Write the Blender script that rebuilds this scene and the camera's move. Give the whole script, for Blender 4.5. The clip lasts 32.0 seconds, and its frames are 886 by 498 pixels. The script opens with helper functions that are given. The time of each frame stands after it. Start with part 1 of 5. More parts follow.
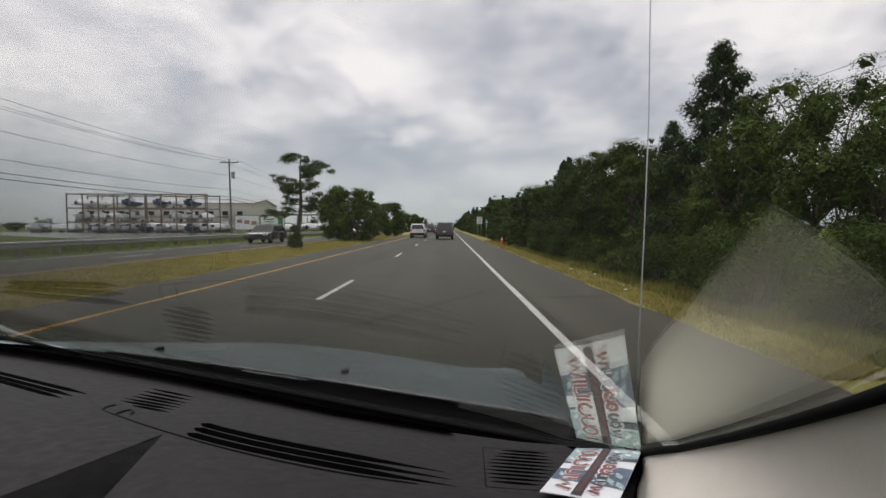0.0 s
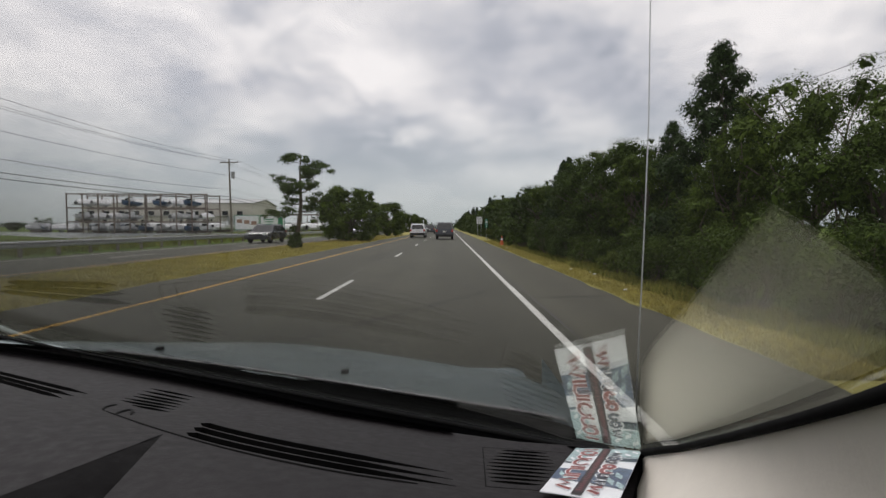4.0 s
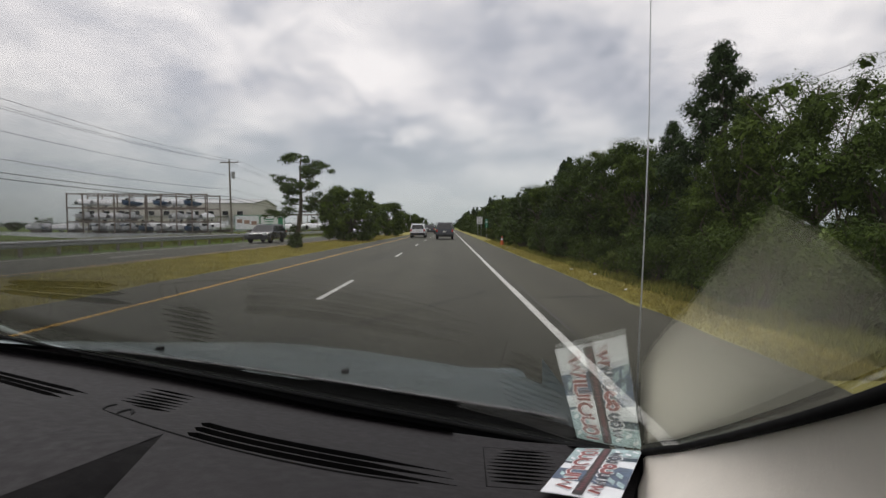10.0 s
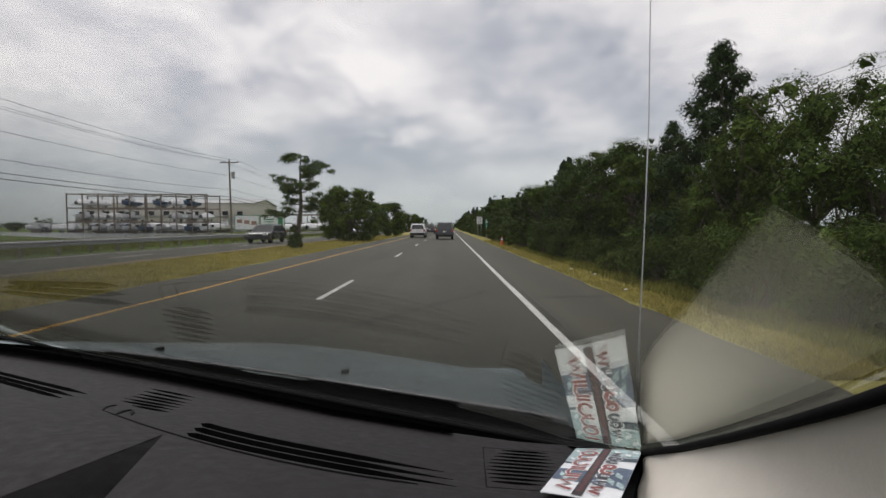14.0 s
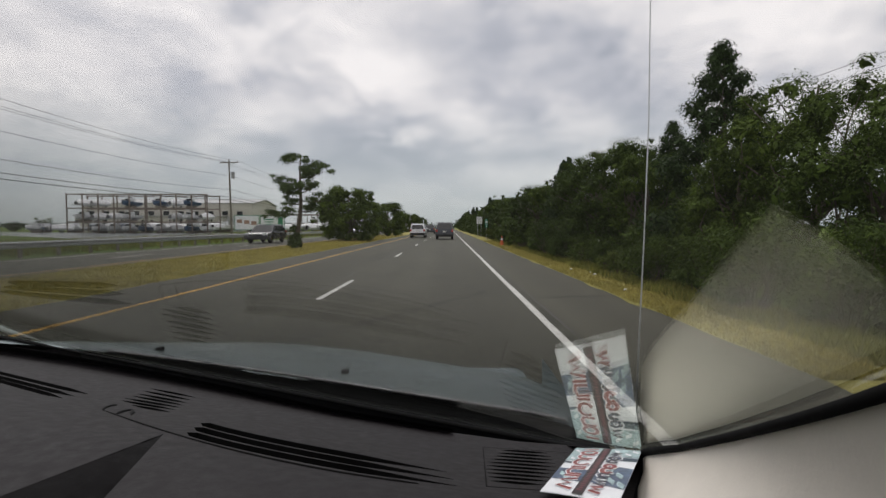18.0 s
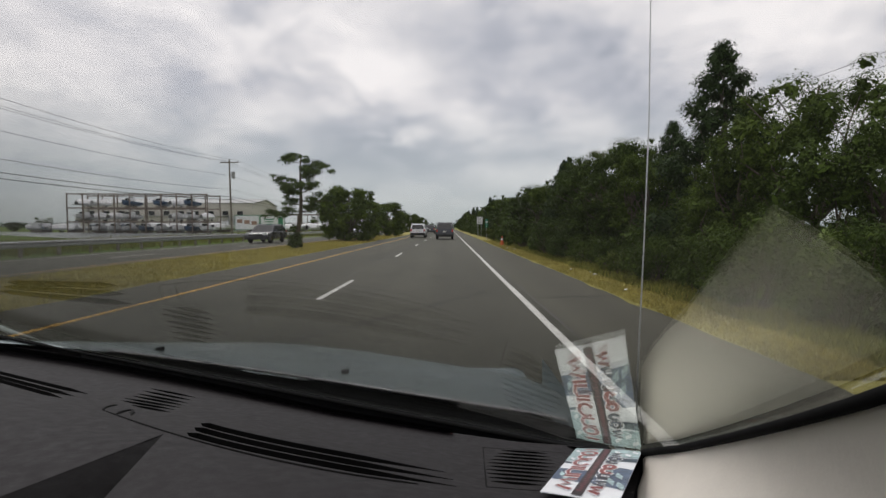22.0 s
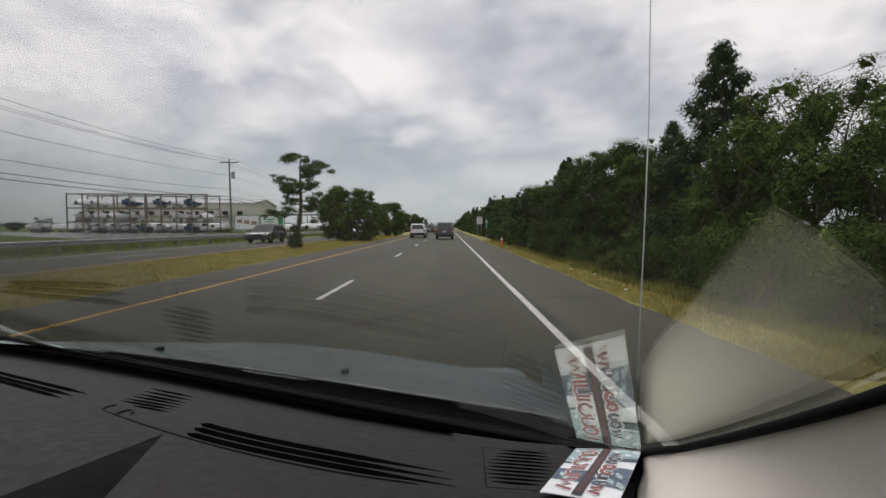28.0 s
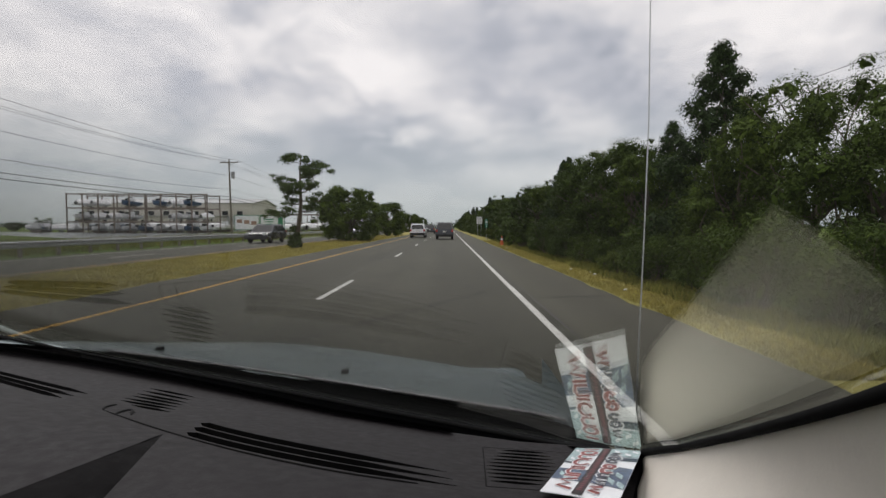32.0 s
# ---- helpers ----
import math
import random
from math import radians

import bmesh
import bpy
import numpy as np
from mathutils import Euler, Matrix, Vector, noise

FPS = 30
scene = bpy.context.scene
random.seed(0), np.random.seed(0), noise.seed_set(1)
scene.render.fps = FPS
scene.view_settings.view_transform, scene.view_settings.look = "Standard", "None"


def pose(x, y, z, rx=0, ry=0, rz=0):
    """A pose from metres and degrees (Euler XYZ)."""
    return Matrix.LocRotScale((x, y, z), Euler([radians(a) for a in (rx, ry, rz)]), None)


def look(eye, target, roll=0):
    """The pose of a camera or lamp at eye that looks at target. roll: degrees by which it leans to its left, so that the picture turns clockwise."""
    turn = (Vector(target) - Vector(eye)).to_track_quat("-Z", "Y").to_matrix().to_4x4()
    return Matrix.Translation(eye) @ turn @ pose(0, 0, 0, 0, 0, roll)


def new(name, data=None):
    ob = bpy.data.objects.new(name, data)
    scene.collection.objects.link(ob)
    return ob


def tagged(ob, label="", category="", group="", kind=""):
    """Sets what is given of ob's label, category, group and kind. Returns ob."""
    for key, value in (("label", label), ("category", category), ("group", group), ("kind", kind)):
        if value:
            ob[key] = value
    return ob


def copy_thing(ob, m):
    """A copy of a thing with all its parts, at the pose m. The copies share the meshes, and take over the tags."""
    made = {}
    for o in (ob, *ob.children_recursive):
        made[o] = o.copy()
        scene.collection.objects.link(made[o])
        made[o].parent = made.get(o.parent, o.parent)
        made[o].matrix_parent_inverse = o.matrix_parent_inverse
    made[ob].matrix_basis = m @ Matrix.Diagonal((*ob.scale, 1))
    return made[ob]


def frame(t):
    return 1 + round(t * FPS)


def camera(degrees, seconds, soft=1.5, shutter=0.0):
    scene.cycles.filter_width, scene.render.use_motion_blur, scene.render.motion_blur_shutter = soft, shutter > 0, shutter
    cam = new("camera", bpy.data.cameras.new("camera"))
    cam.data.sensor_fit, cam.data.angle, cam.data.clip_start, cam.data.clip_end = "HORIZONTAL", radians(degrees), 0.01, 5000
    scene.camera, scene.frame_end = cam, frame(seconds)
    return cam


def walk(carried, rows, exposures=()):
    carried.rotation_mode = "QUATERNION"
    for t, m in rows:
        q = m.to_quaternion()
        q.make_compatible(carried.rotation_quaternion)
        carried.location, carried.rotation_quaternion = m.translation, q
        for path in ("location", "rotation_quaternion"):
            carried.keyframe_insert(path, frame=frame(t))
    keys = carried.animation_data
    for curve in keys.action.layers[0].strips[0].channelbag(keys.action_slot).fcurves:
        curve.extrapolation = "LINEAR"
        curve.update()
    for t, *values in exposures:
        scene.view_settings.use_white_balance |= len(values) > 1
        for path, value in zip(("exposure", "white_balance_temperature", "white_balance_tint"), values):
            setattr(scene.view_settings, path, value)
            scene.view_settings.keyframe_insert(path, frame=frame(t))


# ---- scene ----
# The camera is fixed to the windscreen of a car: eye height 1.35 m over the road, road along +y.
CAM_Z = 1.35
cam = camera(88.0, 32.0, soft=1.5)
rows = []
for k in range(0, 65):
    t = k * 0.5
    sx = 0.0004 * math.sin(1.7 * t) + 0.0002 * math.sin(4.1 * t + 1.0)
    sz = 0.0003 * math.sin(2.3 * t + 0.5)
    rows.append((t, pose(sx, 0, CAM_Z + sz, 90 - 2.75, 0.02 * math.sin(1.1 * t), 0.775 + 0.02 * math.sin(0.9 * t))))
walk(cam, rows, [(0, 0.0, 6500, 10), (32, 0.0, 6500, 10)])

# ---- world and sun: an overcast summer sky ----
SUN_EL, SUN_ROT = radians(54), radians(-30)
world = bpy.data.worlds.new("sky")
scene.world = world
world.use_nodes = True
wt = world.node_tree
wt.nodes.clear()


class G:
    """A small node-graph builder."""

    def __init__(self, tree):
        self.t = tree

    def n(self, kind, ins=None, **props):
        nd = self.t.nodes.new(kind)
        for k, v in props.items():
            if k == "operation":
                nd.operation = v
            elif k == "data_type":
                nd.data_type = v
            elif k == "blend_type":
                nd.blend_type = v
            elif k == "noise_dimensions":
                nd.noise_dimensions = v
            elif k == "sky_type":
                nd.sky_type = v
            elif k == "feature":
                nd.feature = v
            elif k == "interpolation_type":
                nd.interpolation_type = v
        for k, v in (ins or {}).items():
            sock = nd.inputs[k]
            if isinstance(v, bpy.types.NodeSocket):
                self.t.links.new(v, sock)
            else:
                sock.default_value = v
        return nd

    def math(self, op, a, b=0.0, clamp=False):
        nd = self.n("ShaderNodeMath", {0: a, 1: b}, operation=op)
        nd.use_clamp = clamp
        return nd.outputs[0]

    def mix(self, f, a, b, blend="MIX"):
        nd = self.n("ShaderNodeMix", None, data_type="RGBA", blend_type=blend)
        for i, v in ((0, f), (6, a), (7, b)):
            if isinstance(v, bpy.types.NodeSocket):
                self.t.links.new(v, nd.inputs[i])
            else:
                nd.inputs[i].default_value = (*v, 1) if isinstance(v, tuple) and len(v) == 3 else v
        return nd.outputs[2]

    def ramp(self, f, stops):
        nd = self.t.nodes.new("ShaderNodeValToRGB")
        self.t.links.new(f, nd.inputs[0])
        el = nd.color_ramp.elements
        while len(el) < len(stops):
            el.new(0.5)
        for e, (p, c) in zip(el, stops):
            e.position = p
            e.color = (*c, 1) if isinstance(c, tuple) else (c, c, c, 1)
        return nd.outputs[0]

    def noise(self, vec, scale, detail=4, rough=0.5, dist=0.0):
        ins = {"Scale": scale, "Detail": detail, "Roughness": rough, "Distortion": dist}
        if vec is not None:
            ins["Vector"] = vec
        return self.n("ShaderNodeTexNoise", ins).outputs[0]


g = G(wt)
way = g.n("ShaderNodeTexCoord").outputs["Generated"]
sep = g.n("ShaderNodeSeparateXYZ", {0: way})
up = g.math("ADD", g.math("MAXIMUM", sep.outputs[2], 0.0), 0.35)
px = g.math("DIVIDE", sep.outputs[0], up)
py = g.math("DIVIDE", sep.outputs[1], up)
flat = g.n("ShaderNodeCombineXYZ", {0: px, 1: g.math("MULTIPLY", py, 1.0), 2: 3.1}).outputs[0]
big = g.noise(flat, 1.5, 2, 0.5, 0.3)
fine = g.noise(flat, 3.9, 8, 0.56, 0.25)
cover = g.math("ADD", g.math("ADD", g.math("MULTIPLY", big, 0.42), g.math("MULTIPLY", fine, 0.46)), g.math("MULTIPLY", g.noise(flat, 11.0, 6, 0.55, 0.3), 0.12))
# the broad cloud masses ahead: (direction right, direction up, half width, half height, lighter or darker)
MASSES = ((-0.63, 0.43, 0.22, 0.07, -0.055), (-0.52, 0.32, 0.15, 0.04, -0.05), (-0.29, 0.14, 0.26, 0.030, -0.075), (0.08, 0.16, 0.16, 0.03, -0.05), (0.31, 0.36, 0.09, 0.08, -0.06), (0.12, 0.43, 0.14, 0.09, -0.045),
          (0.40, 0.24, 0.12, 0.05, -0.045), (-0.30, 0.44, 0.16, 0.05, 0.05), (-0.83, 0.30, 0.17, 0.08, 0.05), (-0.16, 0.32, 0.14, 0.055, 0.14), (-0.090, 0.195, 0.045, 0.020, 0.15), (-0.40, 0.245, 0.10, 0.03, 0.06), (-0.45, 0.345, 0.10, 0.03, 0.04), (0.68, 0.43, 0.14, 0.08, 0.06))
ahead = g.math("MAXIMUM", sep.outputs[1], 0.05)
dx, dz = g.math("DIVIDE", sep.outputs[0], ahead), g.math("DIVIDE", sep.outputs[2], ahead)
wob = g.math("MULTIPLY", g.math("SUBTRACT", fine, 0.5), 0.25)
for cx, cz, wx, wz, amount in MASSES:
    ex = g.math("DIVIDE", g.math("SUBTRACT", g.math("ADD", dx, wob), cx), wx)
    ez = g.math("DIVIDE", g.math("SUBTRACT", g.math("ADD", dz, g.math("MULTIPLY", wob, 0.4)), cz), wz)
    fall = g.math("EXPONENT", g.math("MULTIPLY", g.math("ADD", g.math("MULTIPLY", ex, ex), g.math("MULTIPLY", ez, ez)), -1.0))
    cover = g.math("ADD", cover, g.math("MULTIPLY", fall, amount * 1.35))
cloud = g.ramp(cover, [(0.33, (0.41, 0.425, 0.485)), (0.417, (0.56, 0.565, 0.61)), (0.50, (0.765, 0.745, 0.76)), (0.61, (1.02, 0.975, 0.96))])
low = g.ramp(sep.outputs[2], [(0.0, 1.0), (0.10, 0.6), (0.26, 0.0)])
cloud = g.mix(low, cloud, (0.50, 0.55, 0.57))
# an overcast sky is brighter towards the zenith
high = g.ramp(sep.outputs[2], [(0.42, (1.0, 1.0, 1.0)), (0.9, (1.7, 1.68, 1.66))])
cloud = g.mix(1.0, cloud, high, "MULTIPLY")
sky = g.n("ShaderNodeTexSky", None, sky_type="NISHITA")
sky.sun_disc, sky.sun_elevation, sky.sun_rotation = False, SUN_EL, SUN_ROT
blue = g.n("ShaderNodeVectorMath", {0: sky.outputs[0]}, operation="SCALE")
blue.inputs["Scale"].default_value = 0.10
both = g.mix(0.93, blue.outputs[0], cloud)
bg = g.n("ShaderNodeBackground", {0: both, 1: 1.0})
wt.links.new(bg.outputs[0], g.n("ShaderNodeOutputWorld").inputs[0])

sun = new("sun", bpy.data.lights.new("sun", "SUN"))
sun.data.energy, sun.data.angle, sun.data.color = 0.8, radians(25), (1.0, 0.97, 0.93)
sun.matrix_world = look((-20, 34, 55), (0, 0, 0))


# ---- materials ----
def material(name, color, rough=0.6, metal=0.0, vary=0.25, scale=8.0, bump=0.0, bump_scale=40.0, spec=0.5, island=0.0, objrand=0.0, coat=0.0, second=None):
    """A procedural surface: two scales of variation in colour and roughness, and fine relief."""
    m = bpy.data.materials.new(name)
    m.use_nodes = True
    q = G(m.node_tree)
    bs = m.node_tree.nodes["Principled BSDF"]
    co = q.n("ShaderNodeTexCoord").outputs["Object"]
    a = q.noise(co, scale, 4, 0.55)
    b = q.noise(co, scale * 7.3, 5, 0.6)
    f = q.math("ADD", q.math("MULTIPLY", a, 0.6), q.math("MULTIPLY", b, 0.4))
    dark = tuple(c * (1 - vary) for c in color)
    light = tuple(min(0.95, c * (1 + vary)) for c in (second or color))
    col = q.ramp(f, [(0.3, dark), (0.7, light)])
    if island:
        rnd = q.n("ShaderNodeNewGeometry").outputs["Random Per Island"]
        col = q.mix(1.0, col, q.ramp(rnd, [(0.0, 1 - island), (1.0, 1 + island * 0.6)]), "MULTIPLY")
    if objrand:
        rnd = q.n("ShaderNodeObjectInfo").outputs["Random"]
        col = q.mix(1.0, col, q.ramp(rnd, [(0.0, (1 - objrand, 1 - objrand * 0.9, 1 - objrand)), (1.0, (1 + objrand, 1 + objrand * 0.7, 1.0))]), "MULTIPLY")
    m.node_tree.links.new(col, bs.inputs["Base Color"])
    bs.inputs["Metallic"].default_value = metal
    bs.inputs["Specular IOR Level"].default_value = spec
    bs.inputs["Coat Weight"].default_value = coat
    r = q.ramp(b, [(0.3, max(0.02, rough - 0.08)), (0.7, min(1.0, rough + 0.08))])
    m.node_tree.links.new(r, bs.inputs["Roughness"])
    if bump:
        h = q.noise(co, bump_scale, 4, 0.6)
        bn = q.n("ShaderNodeBump", {"Strength": bump, "Distance": 0.01, "Height": h})
        m.node_tree.links.new(bn.outputs[0], bs.inputs["Normal"])
    return m


def leaf_material(name, color, tip):
    m = material(name, color, 0.75, vary=0.45, scale=0.8, island=0.5, objrand=0.32, spec=0.12, second=tip)
    q = G(m.node_tree)
    bs = m.node_tree.nodes["Principled BSDF"]
    out = m.node_tree.nodes["Material Output"]
    tr = q.n("ShaderNodeBsdfTranslucent", {0: (tip[0] * 1.3, tip[1] * 1.3, tip[2], 1)})
    mx = q.n("ShaderNodeMixShader", {0: 0.07, 1: bs.outputs[0], 2: tr.outputs[0]})
    m.node_tree.links.new(mx.outputs[0], out.inputs[0])
    return m


def pane_material(name, ior, tint=(1, 1, 1), rough=0.0, gloss=(1, 1, 1), most=1.0, dust_haze=0.0):
    """Clear glass: see-through, with mirror gloss by Fresnel, and a thin smeared film of dust that also stands in for
    haze in the air.
    """
    m = bpy.data.materials.new(name)
    m.use_nodes = True
    m.node_tree.nodes.clear()
    q = G(m.node_tree)
    lw = q.n("ShaderNodeLayerWeight", {"Blend": 0.5}).outputs["Facing"]
    r0 = ((ior - 1) / (ior + 1)) ** 2
    fr = q.math("MINIMUM", q.math("ADD", q.math("MULTIPLY", q.math("POWER", lw, 5.0), 1 - r0), r0), most)
    tp = q.n("ShaderNodeBsdfTransparent", {0: (*tint, 1)})
    gl = q.n("ShaderNodeBsdfGlossy", {"Color": (*gloss, 1), "Roughness": rough})
    mx = q.n("ShaderNodeMixShader", {0: fr, 1: tp.outputs[0], 2: gl.outputs[0]})
    if dust_haze:
        co = q.n("ShaderNodeMapping", {"Vector": q.n("ShaderNodeTexCoord").outputs["Object"], "Scale": (1.0, 2.2, 1.0)}).outputs[0]
        smear = q.n("ShaderNodeMapRange", {0: q.noise(co, 7.0, 3, 0.5), 1: 0.3, 2: 0.7, 3: dust_haze * 0.4, 4: dust_haze * 1.6}).outputs[0]
        # pale film: glass dust, and distance haze put onto the pane
        film = q.n("ShaderNodeBsdfTranslucent", {0: (0.82, 0.80, 0.76, 1)})
        mx = q.n("ShaderNodeMixShader", {0: smear, 1: mx.outputs[0], 2: film.outputs[0]})
    m.node_tree.links.new(mx.outputs[0], q.n("ShaderNodeOutputMaterial").inputs[0])
    return m


def asphalt_material(name, base):
    """Worn asphalt: stone grain, long wheel tracks, patches and fine cracks."""
    m = bpy.data.materials.new(name)
    m.use_nodes = True
    q = G(m.node_tree)
    L = m.node_tree.links
    bs = m.node_tree.nodes["Principled BSDF"]
    co = q.n("ShaderNodeTexCoord").outputs["Object"]
    st = q.n("ShaderNodeMapping", {"Vector": co, "Scale": (1.0, 0.03, 1.0)}).outputs[0]
    tracks = q.noise(st, 0.9, 3, 0.5)
    stains = q.noise(co, 0.35, 5, 0.6)
    grain = q.noise(co, 55.0, 3, 0.7)
    f = q.math("ADD", q.math("ADD", q.math("MULTIPLY", tracks, 0.45), q.math("MULTIPLY", stains, 0.25)), q.math("MULTIPLY", grain, 0.30))
    col = q.ramp(f, [(0.32, tuple(c * 0.62 for c in base)), (0.52, base), (0.70, tuple(c * 1.5 for c in base))])
    vor = q.n("ShaderNodeTexVoronoi", {"Vector": q.n("ShaderNodeMapping", {"Vector": co, "Scale": (0.16, 0.08, 1)}).outputs[0], "Scale": 1.0}, feature="DISTANCE_TO_EDGE").outputs[0]
    crack = q.ramp(q.math("ADD", vor, q.math("MULTIPLY", q.noise(co, 2.2, 4, 0.6), 0.05)), [(0.024, 0.62), (0.034, 1.0)])
    col = q.mix(1.0, col, crack, "MULTIPLY")
    L.new(col, bs.inputs["Base Color"])
    bs.inputs["Roughness"].default_value = 0.78
    bs.inputs["Specular IOR Level"].default_value = 0.35
    bn = q.n("ShaderNodeBump", {"Strength": 0.5, "Distance": 0.006, "Height": grain})
    L.new(bn.outputs[0], bs.inputs["Normal"])
    return m


def field_material(name, stops, scale=0.5):
    """Mown or wild grass seen as ground: patches, tufts and bare spots."""
    m = bpy.data.materials.new(name)
    m.use_nodes = True
    q = G(m.node_tree)
    bs = m.node_tree.nodes["Principled BSDF"]
    co = q.n("ShaderNodeTexCoord").outputs["Object"]
    st = q.n("ShaderNodeMapping", {"Vector": co, "Scale": (1.0, 0.25, 1.0)}).outputs[0]
    f = q.math("ADD", q.math("MULTIPLY", q.noise(st, scale, 4, 0.6), 0.55), q.math("MULTIPLY", q.noise(co, scale * 24, 5, 0.7), 0.45))
    m.node_tree.links.new(q.ramp(f, stops), bs.inputs["Base Color"])
    bs.inputs["Roughness"].default_value = 0.95
    bs.inputs["Specular IOR Level"].default_value = 0.1
    bn = q.n("ShaderNodeBump", {"Strength": 0.9, "Distance": 0.05, "Height": q.noise(co, 30, 4, 0.7)})
    m.node_tree.links.new(bn.outputs[0], bs.inputs["Normal"])
    return m


M_ASPHALT = asphalt_material("asphalt", (0.071, 0.0708, 0.0520))
M_SHOULDER = asphalt_material("shoulder_asphalt", (0.080, 0.078, 0.057))
M_WHITE = material("road_paint_white", (0.62, 0.62, 0.58), 0.7, vary=0.22, scale=3, bump=0.3, bump_scale=60)
M_YELLOW = material("road_paint_yellow", (0.62, 0.37, 0.085), 0.7, vary=0.25, scale=3, bump=0.3, bump_scale=60)
M_DRY = field_material("dry_grass", [(0.30, (0.21, 0.196, 0.058)), (0.5, (0.34, 0.312, 0.102)), (0.70, (0.45, 0.405, 0.158))])
M_FIELD = field_material("marsh_grass", [(0.30, (0.06, 0.10, 0.018)), (0.5, (0.11, 0.165, 0.030)), (0.70, (0.19, 0.22, 0.05))], 0.08)
M_BLADE = leaf_material("grass_blade", (0.265, 0.246, 0.075), (0.37, 0.333, 0.118))
M_BLADE2 = leaf_material("green_blade", (0.12, 0.15, 0.035), (0.22, 0.22, 0.06))
M_LEAF = leaf_material("broad_leaf", (0.020, 0.040, 0.009), (0.066, 0.102, 0.020))
M_LEAF2 = leaf_material("pale_leaf", (0.036, 0.060, 0.013), (0.105, 0.138, 0.029))
M_CEDAR = leaf_material("cedar_needle", (0.017, 0.034, 0.014), (0.036, 0.062, 0.022))
M_PINE = leaf_material("pine_needle", (0.040, 0.070, 0.026), (0.08, 0.12, 0.04))
M_BARK = material("bark", (0.10, 0.08, 0.062), 0.9, vary=0.4, scale=5, bump=0.8, bump_scale=18)
M_POLE = material("weathered_pole_wood", (0.20, 0.175, 0.15), 0.9, vary=0.3, scale=3, bump=0.5, bump_scale=20)
M_WIRE = material("cable_black", (0.03, 0.03, 0.032), 0.6, vary=0.1)
M_CERAMIC = material("insulator_grey", (0.3, 0.3, 0.31), 0.3, vary=0.1)
M_STEEL = material("galvanised_steel", (0.42, 0.43, 0.44), 0.45, 0.7, vary=0.2, scale=4, bump=0.15)
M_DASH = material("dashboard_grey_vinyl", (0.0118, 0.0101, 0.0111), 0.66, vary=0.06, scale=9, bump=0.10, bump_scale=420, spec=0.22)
# darker copy of the dashboard vinyl: the recess's shade is in the colour
M_DASH_SHADE = material("dashboard_vinyl_shade", (0.0042, 0.0038, 0.004), 0.75, vary=0.1, scale=9, bump=0.08, bump_scale=420, spec=0.08)
M_SLOT = material("vent_black", (0.006, 0.006, 0.006), 0.8, vary=0.2, spec=0.1)
M_FRIT = material("glass_border_black", (0.006, 0.006, 0.006), 0.9, vary=0.2, spec=0.1)
M_RUBBER = material("rubber_black", (0.012, 0.012, 0.013), 0.55, vary=0.2, spec=0.3)
M_COWL = material("cowl_black_plastic", (0.02, 0.021, 0.023), 0.5, vary=0.3, scale=7, bump=0.2, bump_scale=120)
M_BEIGE = material("beige_pillar_fabric", (0.80, 0.75, 0.67), 0.85, vary=0.05, scale=5, bump=0.06, bump_scale=300, spec=0.25)
M_HOOD = material("hood_paint_grey_blue", (0.20, 0.245, 0.255), 0.40, 0.35, vary=0.03, scale=2, coat=0.15)
M_GLASS = pane_material("windscreen_glass", 1.46, gloss=(0.73, 0.76, 0.70), most=0.56, dust_haze=0.0012)
M_CHROME = material("polished_metal", (0.7, 0.7, 0.7), 0.2, 0.95, vary=0.06)
M_ANT = material("aerial_steel", (0.50, 0.50, 0.50), 0.4, 0.5, vary=0.1)


# ---- mesh helpers ----
def link_mesh(name, verts, faces, mat, parent=None, smooth=False, label=""):
    me = bpy.data.meshes.new(name)
    me.from_pydata([tuple(v) for v in verts], [], [tuple(f) for f in faces])
    if mat:
        me.materials.append(mat)
    if smooth:
        me.polygons.foreach_set("use_smooth", [True] * len(me.polygons))
    me.update()
    ob = new(name, me)
    ob.parent = parent
    if label:
        ob["label"] = label
    return ob


def part(name, bm, mat, parent=None, label="", smooth=False):
    """Links a bmesh as one mesh object under a thing or a part."""
    me = bpy.data.meshes.new(name)
    bmesh.ops.recalc_face_normals(bm, faces=bm.faces)
    for f in bm.faces:
        f.smooth = smooth
    bm.to_mesh(me)
    bm.free()
    me.materials.append(mat)
    ob = new(name, me)
    ob.parent = parent
    if label:
        ob["label"] = label
    return ob


def thing(name, at=(0, 0, 0), rz=0.0, label="", category="", group="", kind=""):
    e = new(name)
    e.empty_display_size = 0.2
    e.matrix_basis = pose(*at, 0, 0, rz)
    return tagged(e, label, category, group, kind)


def add_box(bm, size, at=(0, 0, 0), bevel=0.0, turn=None):
    m = Matrix.Translation(at) @ (turn.to_4x4() if turn else Matrix()) @ Matrix.Diagonal((*size, 1))
    made = bmesh.ops.create_cube(bm, size=1, matrix=m)
    if bevel:
        es = list({e for v in made["verts"] for e in v.link_edges})
        bmesh.ops.bevel(bm, geom=es, offset=bevel, segments=2, affect="EDGES", profile=0.5)


def box(size, at=(0, 0, 0), bevel=0.0, turn=None):
    bm = bmesh.new()
    add_box(bm, size, at, bevel, turn)
    return bm


